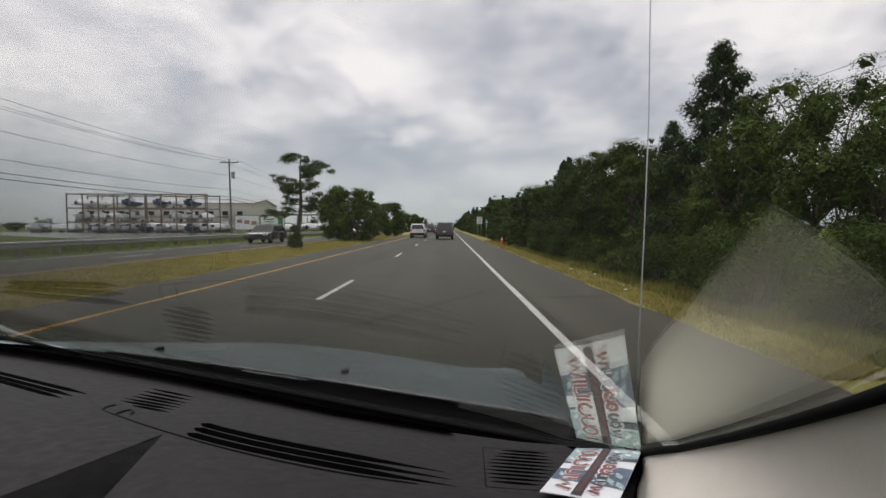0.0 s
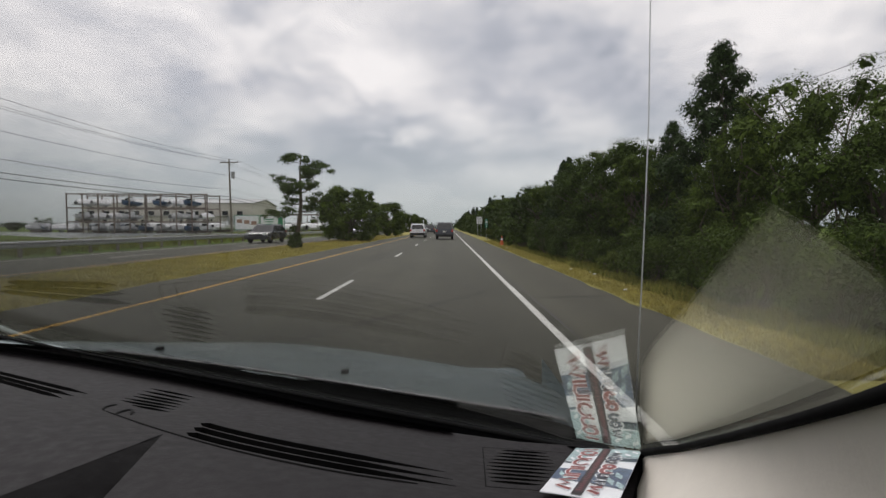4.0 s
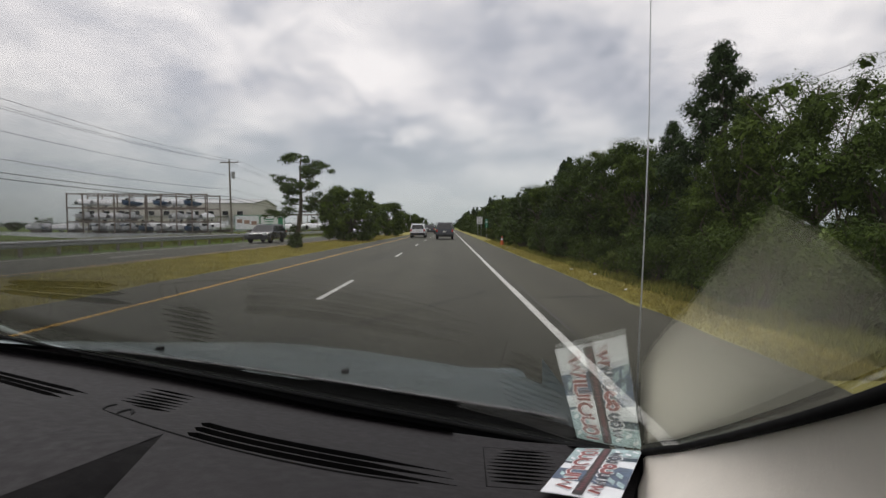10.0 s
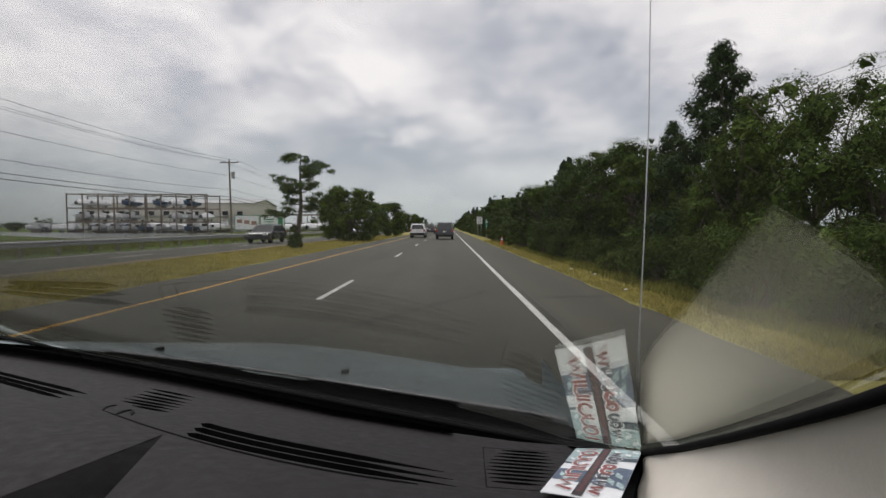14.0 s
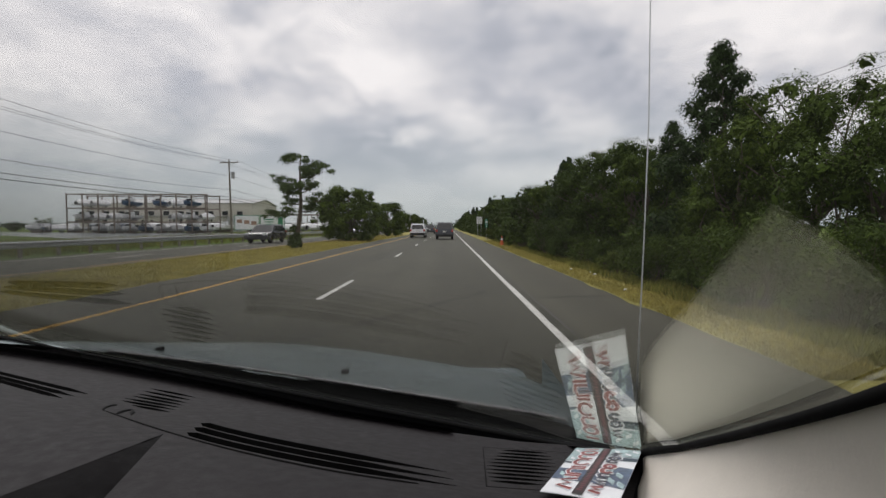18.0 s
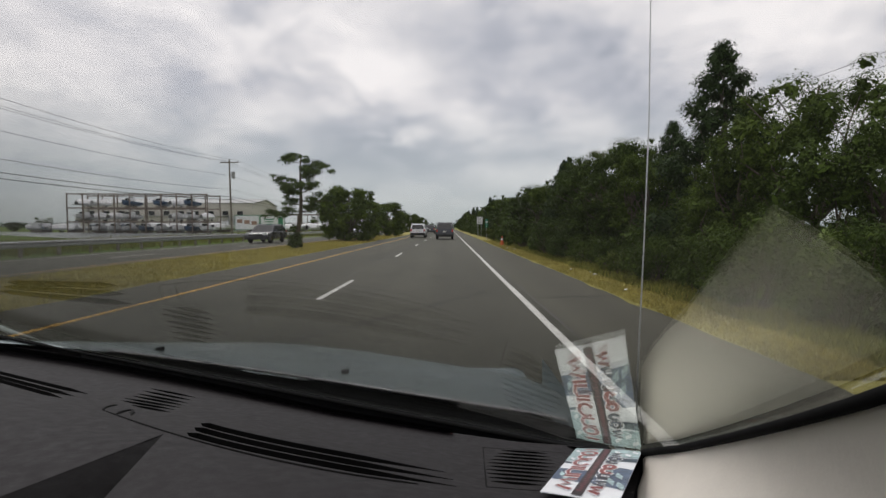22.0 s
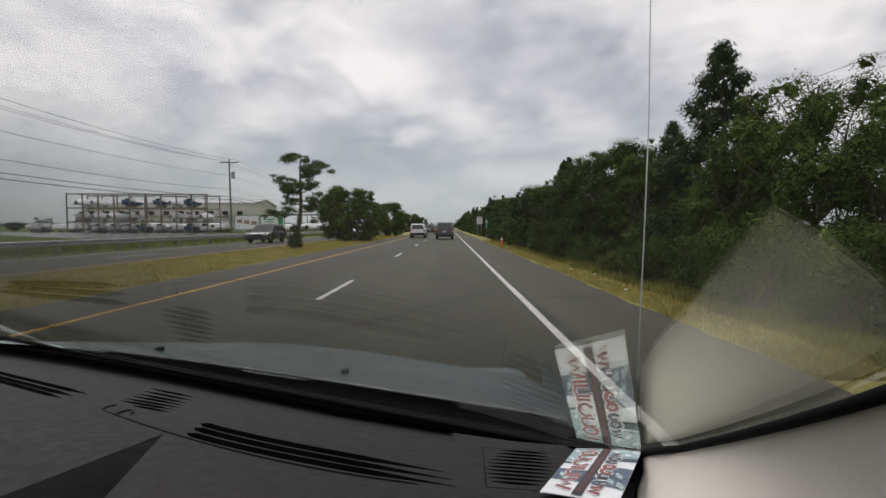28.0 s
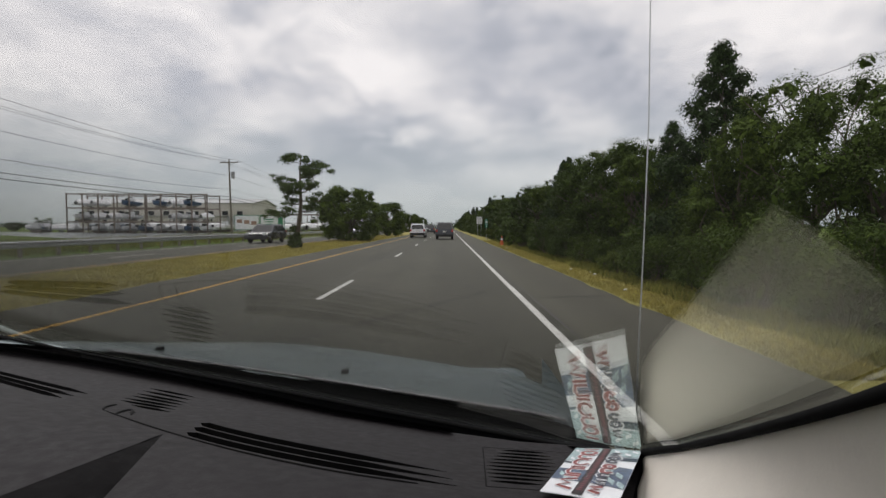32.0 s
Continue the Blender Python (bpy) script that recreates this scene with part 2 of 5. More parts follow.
def add_tube(bm, pts, radii, sides=8, cap=True):
    """A tapered tube along pts."""
    rings = []
    pts = [Vector(p) for p in pts]
    for i, p in enumerate(pts):
        d = (pts[min(i + 1, len(pts) - 1)] - pts[max(i - 1, 0)]).normalized()
        a = d.orthogonal().normalized()
        if i and rings:
            a = (last - d * last.dot(d)).normalized() if (last - d * last.dot(d)).length > 1e-4 else a
        last = a
        b = d.cross(a)
        r = radii[i] if isinstance(radii, (list, tuple)) else radii
        rings.append([bm.verts.new(p + (a * math.cos(k * 2 * math.pi / sides) + b * math.sin(k * 2 * math.pi / sides)) * r) for k in range(sides)])
    for r0, r1 in zip(rings, rings[1:]):
        for k in range(sides):
            bm.faces.new((r0[k], r0[(k + 1) % sides], r1[(k + 1) % sides], r1[k]))
    if cap:
        bm.faces.new(rings[0][::-1])
        bm.faces.new(rings[-1])


def tube(pts, radii, sides=8):
    bm = bmesh.new()
    add_tube(bm, pts, radii, sides)
    return bm


def grid_mesh(bm, rows_of_points):
    vs = [[bm.verts.new(p) for p in row] for row in rows_of_points]
    for a, b in zip(vs, vs[1:]):
        for i in range(len(a) - 1):
            bm.faces.new((a[i], a[i + 1], b[i + 1], b[i]))
    return vs


def strip(name, x0, x1, y0, y1, z, mat, parent=None, step=20.0, wobble=0.0, seed=1, kind="", label="", category=""):
    """A long flat band of ground along y, with slightly uneven edges."""
    rng = random.Random(seed)
    n = max(1, int((y1 - y0) / step))
    bm = bmesh.new()
    rws = []
    for i in range(n + 1):
        y = y0 + (y1 - y0) * i / n
        rws.append([(x0 + rng.uniform(-wobble, wobble), y, z), (x1 + rng.uniform(-wobble, wobble), y, z)])
    grid_mesh(bm, rws)
    ob = part(name, bm, mat, parent)
    return tagged(ob, label, category, "", kind)


# ---- ground, roads and markings ----
bm = bmesh.new()
bmesh.ops.create_grid(bm, x_segments=40, y_segments=40, size=4000)
ground = tagged(part("ground", bm, M_FIELD), "flat green and tan marsh grassland reaching the horizon", "ground", "", "structure")
ground.location = (0, 1500, -0.02)

strip("median", -11.7, -7.0, -60, 900, 0.012, M_DRY, step=1.2, wobble=0.12, seed=3, kind="structure", label="dry yellow mown grass strip between the carriageways", category="grass")
strip("verge", 3.22, 4.75, -60, 900, 0.012, M_DRY, step=0.8, wobble=0.07, seed=4, kind="structure", label="narrow dry grass verge beside the road", category="grass")
strip("road", -5.65, 1.55, -60, 900, 0.006, M_ASPHALT, step=30, kind="structure", label="two-lane grey asphalt carriageway, worn and patched", category="road")
strip("road_shoulder", 1.55, 3.30, -60, 900, 0.008, M_SHOULDER, step=0.7, wobble=0.0, seed=5, kind="structure", label="paved asphalt shoulder with a crumbled edge", category="road")
strip("median_shoulder", -7.1, -5.65, -60, 900, 0.008, M_SHOULDER, step=0.7, wobble=0.0, seed=6, kind="structure", label="paved shoulder beside the median", category="road")
strip("opposite_road", -18.0, -11.6, -60, 900, 0.008, M_ASPHALT, step=2.0, wobble=0.05, seed=8, kind="structure", label="opposite asphalt carriageway beyond the median", category="road")

strip("edge_line", 1.305, 1.42, -60, 600, 0.014, M_WHITE, step=3, wobble=0.006, seed=9, kind="structure", label="solid white painted edge line", category="road marking")
strip("edge_line", -5.42, -5.30, -60, 600, 0.014, M_YELLOW, step=3, wobble=0.006, seed=10, kind="structure", label="solid yellow painted median line", category="road marking")
strip("edge_line", -12.25, -12.13, -60, 600, 0.014, M_YELLOW, step=3, wobble=0.006, seed=11, kind="structure", label="solid yellow line of the opposite road", category="road marking")
strip("edge_line", -17.3, -17.18, -60, 600, 0.014, M_WHITE, step=3, wobble=0.006, seed=12, kind="structure", label="solid white line of the opposite road", category="road marking")
lane = strip("lane_dash", -0.06, 0.06, -1.52, 1.52, 0, M_WHITE, step=0.6, wobble=0.004, seed=13, kind="structure", label="short white painted lane dash", category="road marking")
lane.location = (-2.42, 9.9, 0.014)
lane["group"] = "lane dashes"
for k in range(1, 32):
    copy_thing(lane, pose(-2.42, 9.9 + 12.2 * k, 0.014))
for k in range(0, 24):
    copy_thing(lane, pose(-14.7, 9.0 + 12.2 * k, 0.014))

M_SEAL = material("crack_sealant", (0.028, 0.027, 0.026), 0.5, vary=0.2, spec=0.4)
rng = random.Random(21)
for x in (-2.75, -5.62, 1.58):
    strip("sealed_joint", x - 0.012, x + 0.012, 3, 300, 0.0105 if x > -6 else 0.0125, M_SEAL, step=0.9, wobble=0.008, seed=int(x * 10) + 90, kind="structure", label="dark tar-sealed lengthwise joint", category="road joint")

# marsh water beyond the opposite road
M_WATER = material("marsh_water", (0.10, 0.12, 0.12), 0.3, vary=0.1, scale=0.05, bump=0.15, bump_scale=2.0, spec=0.5)
bm = bmesh.new()
rws = []
for i in range(40):
    f = i / 39
    x = -34 - 700 * f ** 1.6
    c = 62 + 26 * math.sin(f * 5.0) + 60 * f
    w = 16 + 18 * f + 5 * math.sin(f * 21)
    rws.append([(x, c - w, 0.0), (x, c + w, 0.0)])
grid_mesh(bm, rws)
tagged(part("river", bm, M_WATER), "still grey tidal creek winding through the marsh", "water", "", "structure")


# ---- plants ----
def leaves(rng, centres, radii, counts, size, squash=1.0, droop=0.0, shell=0.55, upper=0.0, slim=0.42):
    """Small single leaves (bent quads) spread over clumps; returns vertex and face lists."""
    V, Fc = [], []
    base = 0
    for c, r, n in zip(centres, radii, counts):
        d = rng.normal(size=(n, 3))
        d /= np.linalg.norm(d, axis=1)[:, None]
        d[:, 2] = np.where(rng.random(n) < upper, np.abs(d[:, 2]), d[:, 2])
        rad = (shell + (1 - shell) * rng.random(n)) * r * (1 + 0.12 * rng.normal(size=n))
        p = d * rad[:, None]
        p[:, 2] *= squash
        p += np.asarray(c)
        nrm = d + rng.normal(size=(n, 3)) * 0.5
        nrm[:, 2] += 0.4
        nrm /= np.linalg.norm(nrm, axis=1)[:, None]
        t = np.cross(nrm, rng.normal(size=(n, 3)))
        t /= np.linalg.norm(t, axis=1)[:, None]
        t[:, 2] -= droop
        b = np.cross(nrm, t)
        s = size * (0.6 + 0.8 * rng.random(n))[:, None]
        q = np.stack([p - t * s, p + b * s * slim, p + t * s, p - b * s * slim], axis=1).reshape(-1, 3)
        V.append(q)
        idx = base + np.arange(n)[:, None] * 4 + np.arange(4)[None, :]
        Fc.append(idx)
        base += n * 4
    return np.concatenate(V).tolist(), np.concatenate(Fc).tolist()


def limb_points(rng, a, b, n=4, bend=0.12):
    a, b = np.array(a, float), np.array(b, float)
    L = np.linalg.norm(b - a)
    return [tuple(a + (b - a) * i / n + (rng.normal(size=3) * bend * L * 0.3 if 0 < i < n else 0)) for i in range(n + 1)]


def tree(name, seed, height, spread, clumps, leaf_n, leaf, mat, label, category, base=0.22, trunk=0.13, group="roadside trees", squash=0.75, form="round", lean=(0, 0)):
    """A tree: tapered trunk with limbs, and a crown of leaf clumps with gaps."""
    rng = np.random.default_rng(seed)
    ob = thing(name, label=label, category=category, group=group)
    cs, rs = [], []
    for i in range(clumps):
        f = (i + rng.random()) / clumps
        a = rng.random() * 2 * math.pi
        if form == "cone":
            h = height * (base + (1 - base) * f ** 0.9)
            w = spread * (1 - f ** 1.7) * (0.3 + 0.75 * rng.random()) + 0.03
            r = spread * (0.22 * (1 - f) + 0.12) * (0.7 + 0.6 * rng.random())
        else:
            h = height * (base + (1 - base - 0.1) * f)
            prof = math.sin(math.pi * (0.18 + 0.72 * f)) ** 0.7
            w = spread * prof * (0.35 + 0.65 * rng.random() ** 0.6)
            r = spread * (0.19 + 0.17 * rng.random() ** 1.5)
            if rng.random() < 0.35:
                w, h, r = w + r * 0.95, h + r * rng.uniform(-0.3, 0.7), r * 0.42
        cs.append((w * math.cos(a) + lean[0] * h, w * math.sin(a) + lean[1] * h, h))
        rs.append(r)
    bm = bmesh.new()
    top = (lean[0] * height, lean[1] * height, height * 0.9)
    tp = limb_points(rng, (0, 0, -0.1), top, 6, 0.06)
    add_tube(bm, tp, [trunk * (1 - 0.8 * i / 6) for i in range(7)], 8)
    for c in cs[:: max(1, clumps // 22)]:
        k = min(5, max(1, int(c[2] / height * 5)))
        s = tp[k - 1]
        add_tube(bm, limb_points(rng, s, c, 3, 0.2), [trunk * 0.42, trunk * 0.28, trunk * 0.18, trunk * 0.06], 5)
    part("trunk", bm, M_BARK, ob, "rough brown bark")
    tot = sum(r * r for r in rs)
    v, f = leaves(rng, cs, rs, [max(8, int(leaf_n * r * r / tot)) for r in rs], leaf, squash, 0.3 if form != "round" else 0.1, 0.72, 0.55)
    v2, f2 = leaves(rng, cs, [r * 0.7 for r in rs], [max(4, int(leaf_n * 0.18 * r * r / tot)) for r in rs], leaf * 3.2, squash, 0.2, 0.2)
    f += (np.asarray(f2) + len(v)).tolist()
    v += v2
    link_mesh("crown", v, f, mat, ob)
    return ob


def bush(name, seed, h, w, n, leaf, mat, label, group):
    rng = np.random.default_rng(seed)
    ob = thing(name, label=label, category="bush", group=group)
    cs, rs = [], []
    for i in range(26):
        a = rng.random() * 2 * math.pi
        d = w * 0.8 * rng.random() ** 0.5
        r = h * (0.12 + 0.17 * rng.random())
        cs.append((d * math.cos(a), d * math.sin(a), r * 0.8 + (h - 1.7 * r) * rng.random()))
        rs.append(r)
    bm = bmesh.new()
    for c in cs:
        add_tube(bm, limb_points(rng, (c[0] * 0.15, c[1] * 0.15, -0.05), c, 3, 0.15), [0.025, 0.02, 0.014, 0.006], 5)
    part("stems", bm, M_BARK, ob)
    tot = sum(r * r for r in rs)
    v, f = leaves(rng, cs, rs, [int(n * r * r / tot) for r in rs], leaf, 0.95, 0.1, 0.6, 0.5)
    v2, f2 = leaves(rng, cs, [r * 0.8 for r in rs], [int(n * 0.10 * r * r / tot) for r in rs], leaf * 3.2, 0.95, 0.1, 0.2)
    f += (np.asarray(f2) + len(v)).tolist()
    v += v2
    link_mesh("foliage", v, f, mat, ob)
    return ob


B = "leafy green broadleaf roadside tree"
SPECS = [
    ("broadleaf_tree", 1, 6.0, 2.2, 95, 1.0, M_LEAF, B + ", dense crown", 0.24, "round"),
    ("broadleaf_tree", 2, 6.6, 2.0, 80, 0.8, M_LEAF2, B + ", pale open crown", 0.32, "round"),
    ("broadleaf_tree", 3, 5.2, 2.4, 95, 1.0, M_LEAF, B + ", broad and low", 0.16, "round"),
    ("cedar_tree", 4, 7.4, 1.5, 230, 1.6, M_CEDAR, "dark green red-cedar with a ragged pointed top", 0.06, "cone"),
    ("cedar_tree", 5, 6.4, 1.9, 240, 1.7, M_CEDAR, "dark green red-cedar, broad and bushy", 0.05, "cone"),
    ("broadleaf_tree", 6, 6.2, 1.9, 48, 0.42, M_LEAF2, B + ", thin with sky showing through", 0.42, "round"),
    ("broadleaf_tree", 7, 6.4, 2.3, 70, 0.7, M_LEAF, B + ", high crown on bare branching stems", 0.45, "round"),
]
near_kinds = [tree(n_, sd, h_, sp_, c_, int(28000 * q_), 0.034 if f_ == "round" else 0.031, m_, l_, "tree", b_, form=f_) for n_, sd, h_, sp_, c_, q_, m_, l_, b_, f_ in SPECS]
mid_kinds = [tree(n_, sd + 20, h_, sp_, c_, int(8000 * q_), 0.068 if f_ == "round" else 0.058, m_, l_, "tree", b_, form=f_) for n_, sd, h_, sp_, c_, q_, m_, l_, b_, f_ in SPECS]
kinds = [tree(n_, sd, h_, sp_, c_ // 2, int(1600 * q_), 0.16 if f_ == "round" else 0.105, m_, l_, "tree", b_, form=f_) for n_, sd, h_, sp_, c_, q_, m_, l_, b_, f_ in SPECS]
near_bushes = [
    bush("bush", 11, 1.9, 1.1, 8000, 0.028, M_LEAF, "dense dark green roadside bush", "roadside bushes"),
    bush("bush", 12, 1.4, 1.0, 7000, 0.027, M_LEAF2, "low pale green roadside bush", "roadside bushes"),
    bush("bush", 13, 2.4, 1.2, 9000, 0.030, M_LEAF, "tall tangled green thicket", "roadside bushes"),
]
bushes = [
    bush("bush", 14, 1.9, 1.1, 1500, 0.095, M_LEAF, "dense dark green roadside bush", "roadside bushes"),
    bush("bush", 15, 1.4, 1.0, 1300, 0.092, M_LEAF2, "low pale green roadside bush", "roadside bushes"),
    bush("bush", 16, 2.4, 1.2, 1700, 0.10, M_LEAF, "tall tangled green thicket", "roadside bushes"),
]
rng = random.Random(5)
used = set()


def put(pool, i, x, y, s, z=0.0):
    """Stand one of a pool of plants at a place; the first use moves the original."""
    ob = pool[i]
    m = pose(x, y, z, 0, 0, rng.uniform(0, 360)) @ Matrix.Diagonal((s * rng.uniform(0.9, 1.1), s * rng.uniform(0.9, 1.1), s, 1))
    if ob.name not in used:
        used.add(ob.name)
        ob.matrix_basis = m
        return ob
    c = copy_thing(ob, Matrix())
    c.matrix_basis = m
    return c


# the thicket along the verge: a low front row, then trees of uneven height
y = 3.2
while y < 24:
    put(near_bushes, rng.choice((0, 0, 1, 2, 2)), 4.85 + rng.uniform(-0.2, 0.5), y, rng.uniform(0.32, 0.8))
    y += rng.uniform(0.8, 1.5)
while y < 200:
    put(bushes, rng.choice((0, 1, 2, 2)), 4.85 + rng.uniform(-0.25, 0.5), y, rng.uniform(0.45, 0.95))
    y += rng.uniform(1.4, 2.8)
y = 6.0
while y < 70:
    put(near_bushes if y < 24 else bushes, rng.choice((0, 2, 2)), 6.2 + rng.uniform(-0.4, 0.5), y, rng.uniform(0.7, 1.2))
    y += rng.uniform(3.0, 6.5)
for i, x, y, s_ in ((2, 7.0, 7.4, 0.66), (6, 7.3, 9.3, 0.72), (0, 6.6, 10.6, 0.58), (4, 7.3, 12.6, 0.97), (0, 6.6, 15.4, 0.66), (0, 7.0, 17.6, 0.80), (2, 6.5, 19.8, 0.86), (5, 7.2, 21.8, 0.86), (0, 6.6, 23.6, 0.74)):
    put(near_kinds, i, x, y, s_)
y = 25.5
while y < 62:
    put(mid_kinds, rng.choice((0, 1, 2, 2, 3, 4, 6)), 6.7 + rng.uniform(-0.4, 0.8), y, rng.uniform(0.62, 0.92))
    y += rng.uniform(2.0, 3.4)
while y < 330:
    put(kinds, rng.choice((0, 1, 2, 2, 3, 4, 6)), 6.7 + rng.uniform(-0.6, 1.0), y, rng.uniform(0.62, 1.02))
    y += rng.uniform(2.6, 4.8)
y = 10.0
while y < 190:
    put(near_kinds if y < 18 else mid_kinds if y < 70 else kinds, rng.choice((0, 2, 3, 4, 6)), 9.3 + rng.uniform(-1.0, 1.6), y, rng.uniform(0.55, 0.88))
    y += rng.uniform(3.2, 5.4)


# trees of the median
def pine(seed, height, spread, label, lean=0.1):
    """A wind-bent pine: crooked trunk, flat limbs carrying pads of needles, ivy round the foot."""
    rng_ = np.random.default_rng(seed)
    ob = thing("pine_tree", label=label, category="tree", group="median trees")
    tp = [np.array((lean * height * f ** 1.5 + 0.10 * height * 0.3 * math.sin(5 * f + seed), 0.05 * math.sin(4 * f), height * 0.94 * f)) for f in [i / 8 for i in range(9)]]
    bm_ = bmesh.new()
    add_tube(bm_, [tuple(p) for p in tp], [0.19 * (1 - 0.82 * i / 8) for i in range(9)], 8)
    cs_, rs_ = [], []
    for i in range(11):
        f = 0.34 + 0.62 * (i + 0.7 * rng_.random()) / 11
        a = (0 if i % 2 else math.pi) + rng_.normal() * 0.75
        k = f * 8
        s0 = tp[int(k)] + (tp[min(8, int(k) + 1)] - tp[int(k)]) * (k - int(k))
        ln = spread * (0.95 - 0.55 * abs(f - 0.55)) * (0.4 + 0.75 * rng_.random())
        e = s0 + np.array((math.cos(a) * ln, math.sin(a) * ln, 0.10 * ln + 0.16 * rng_.normal()))
        mid = (s0 + e) / 2 + np.array((0, 0, -0.05 * ln + 0.05 * rng_.normal()))
        add_tube(bm_, [tuple(s0), tuple(mid), tuple(e)], [0.07 * (1.2 - f), 0.045 * (1.2 - f) + 0.01, 0.012], 5)
        for j in range(9):
            g_ = 0.25 + 0.8 * (j + rng_.random()) / 9
            side = rng_.normal() * 0.16 * ln
            p = s0 * (1 - g_) + e * g_ + np.array((-math.sin(a) * side, math.cos(a) * side, 0.12 + 0.16 * rng_.normal()))
            cs_.append(tuple(p))
            rs_.append(0.22 + 0.30 * rng_.random())
    for j in range(8):
        cs_.append(tuple(tp[8] + np.array((rng_.normal() * 0.3, rng_.normal() * 0.3, 0.1 - 0.4 * rng_.random()))))
        rs_.append(0.22 + 0.15 * rng_.random())
    part("trunk", bm_, M_BARK, ob, "dark crooked trunk and limbs")
    v_, f_ = leaves(rng_, cs_, rs_, [int(150 * (r / 0.35) ** 2) for r in rs_], 0.085, 0.55, -0.25, 0.35, 0.6, 0.2)
    link_mesh("crown", v_, f_, M_PINE, ob, False, "flat pads of dark green needles")
    cs_, rs_ = [], []
    for j in range(16):
        a, z_ = rng_.random() * 6.28, 0.2 + 1.3 * rng_.random()
        w_ = 0.35 * (1.15 - z_ / 1.7)
        cs_.append((math.cos(a) * w_, math.sin(a) * w_, z_))
        rs_.append(0.22 + 0.12 * rng_.random())
    v_, f_ = leaves(rng_, cs_, rs_, [130] * 16, 0.07, 1.0, 0.1, 0.5)
    link_mesh("ivy", v_, f_, M_LEAF, ob, False, "dark ivy wrapped round the foot")
    return ob


pines = [
    pine(31, 6.3, 2.7, "wind-bent dark green pine on the grass median"),
    pine(38, 4.6, 2.3, "low leaning pine on the grass median", -0.16),
    tree("broadleaf_tree", 33, 5.2, 3.0, 120, 15000, 0.085, M_LEAF, "round dense green tree on the grass median", "tree", 0.06, 0.2, "median trees"),
    tree("broadleaf_tree", 34, 4.8, 2.6, 110, 13000, 0.085, M_LEAF, "round green tree with a leafy skirt on the median", "tree", 0.05, 0.2, "median trees"),
]
for i, x, y, s_, turn in ((0, -9.6, 28.5, 0.95, 0), (3, -9.7, 44.0, 1.12, 40), (1, -9.2, 55.0, 1.0, 0), (2, -9.3, 70, 1.0, 10), (3, -9.6, 118, 1.0, 200), (2, -9.5, 150, 0.9, 80)):
    p_ = put(pines, i, x, y, s_)
    p_.matrix_basis = pose(x, y, 0, 0, 0, turn) @ Matrix.Diagonal((s_, s_, s_, 1))

# grass blades along the verge and on the median
def blades(name, x0, x1, y0, y1, n, h, mat, seed, label):
    r = np.random.default_rng(seed)
    u = r.random(n)
    p = np.stack([x0 + (x1 - x0) * r.random(n), y0 + (y1 - y0) * u ** 1.8, np.full(n, 0.008)], axis=1)
    a = r.random(n) * 2 * math.pi
    w = np.stack([np.cos(a), np.sin(a), np.zeros(n)], axis=1) * (0.010 + 0.012 * u)[:, None]
    tip = np.stack([r.normal(size=n) * 0.35, r.normal(size=n) * 0.35, np.ones(n)], axis=1) * (h * (0.4 + 0.9 * r.random(n)))[:, None]
    v = np.stack([p - w, p + w, p + tip], axis=1).reshape(-1, 3)
    f = np.arange(n * 3).reshape(-1, 3)
    return tagged(link_mesh(name, v.tolist(), f.tolist(), mat), label, "grass", "", "stuff")


blades("grass", 3.28, 4.75, 4, 45, 34000, 0.05, M_BLADE, 51, "short dry yellow grass along the verge")
blades("grass", 4.1, 5.2, 4, 45, 14000, 0.16, M_BLADE2, 52, "longer green grass at the foot of the bushes")
blades("grass", -11.6, -7.05, 5, 70, 60000, 0.06, M_BLADE, 53, "short dry yellow grass on the median")
blades("marsh_grass", -34, -19.2, 14, 120, 30000, 0.5, M_BLADE2, 54, "rough green and tan marsh grass")

# far woods along the horizon
rw = np.random.default_rng(8)
cs, rs, ns = [], [], []
for k in range(420):
    x = -1500 + 2400 * rw.random()
    r = 7 + 8 * rw.random()
    cs.append((x, 1150 + 160 * rw.random(), r * 0.4))
    rs.append(r)
    ns.append(40)
v, f = leaves(rw, cs, rs, ns, 3.2, 0.7)
tagged(link_mesh("far_woods", v, f, M_CEDAR), "low dark line of distant woods", "woods", "", "stuff")
for k in range(9):
    put(bushes, rng.choice((0, 2)), rng.uniform(-150, -85), rng.uniform(110, 210), rng.uniform(1.3, 2.0))
for k in range(14):
    put(bushes, rng.choice((0, 1)), rng.uniform(-30, -22), rng.uniform(120, 320), rng.uniform(0.8, 1.5))


# ---- the car that carries the camera ----
def Z(z):
    return CAM_Z + z


car = thing("car", label="grey-blue car with dark grey dashboard and beige trim", category="car")
DASH_Z = -0.30
GN, GC = Vector((0.188, 0.431, 0.883)).normalized(), 0.0472


def glass_z(x, y):
    return (GC - GN.x * x - GN.y * y) / GN.z


def smooth(a, b, x):
    t = min(1.0, max(0.0, (x - a) / (b - a)))
    return t * t * (3 - 2 * t)


def bend(u, v, lift=0.0):
    """A point of the dashboard top, which slopes down towards the glass."""
    s = 1 + 0.3 * math.tanh(4.3 * (v - 0.56 + 0.35 * u) / 0.3) * (1 - 0.85 * smooth(0.17, 0.27, u))
    return Vector((u * s, v * s, Z(DASH_Z * s) + lift))


def on_edge(a, b, n):
    return [(a[0] + (b[0] - a[0]) * i / n, a[1] + (b[1] - a[1]) * i / n) for i in range(n + 1)]


def bez(p0, p1, p2, t):
    return tuple((1 - t) ** 2 * a + 2 * t * (1 - t) * b + t * t * c for a, b, c in zip(p0, p1, p2))


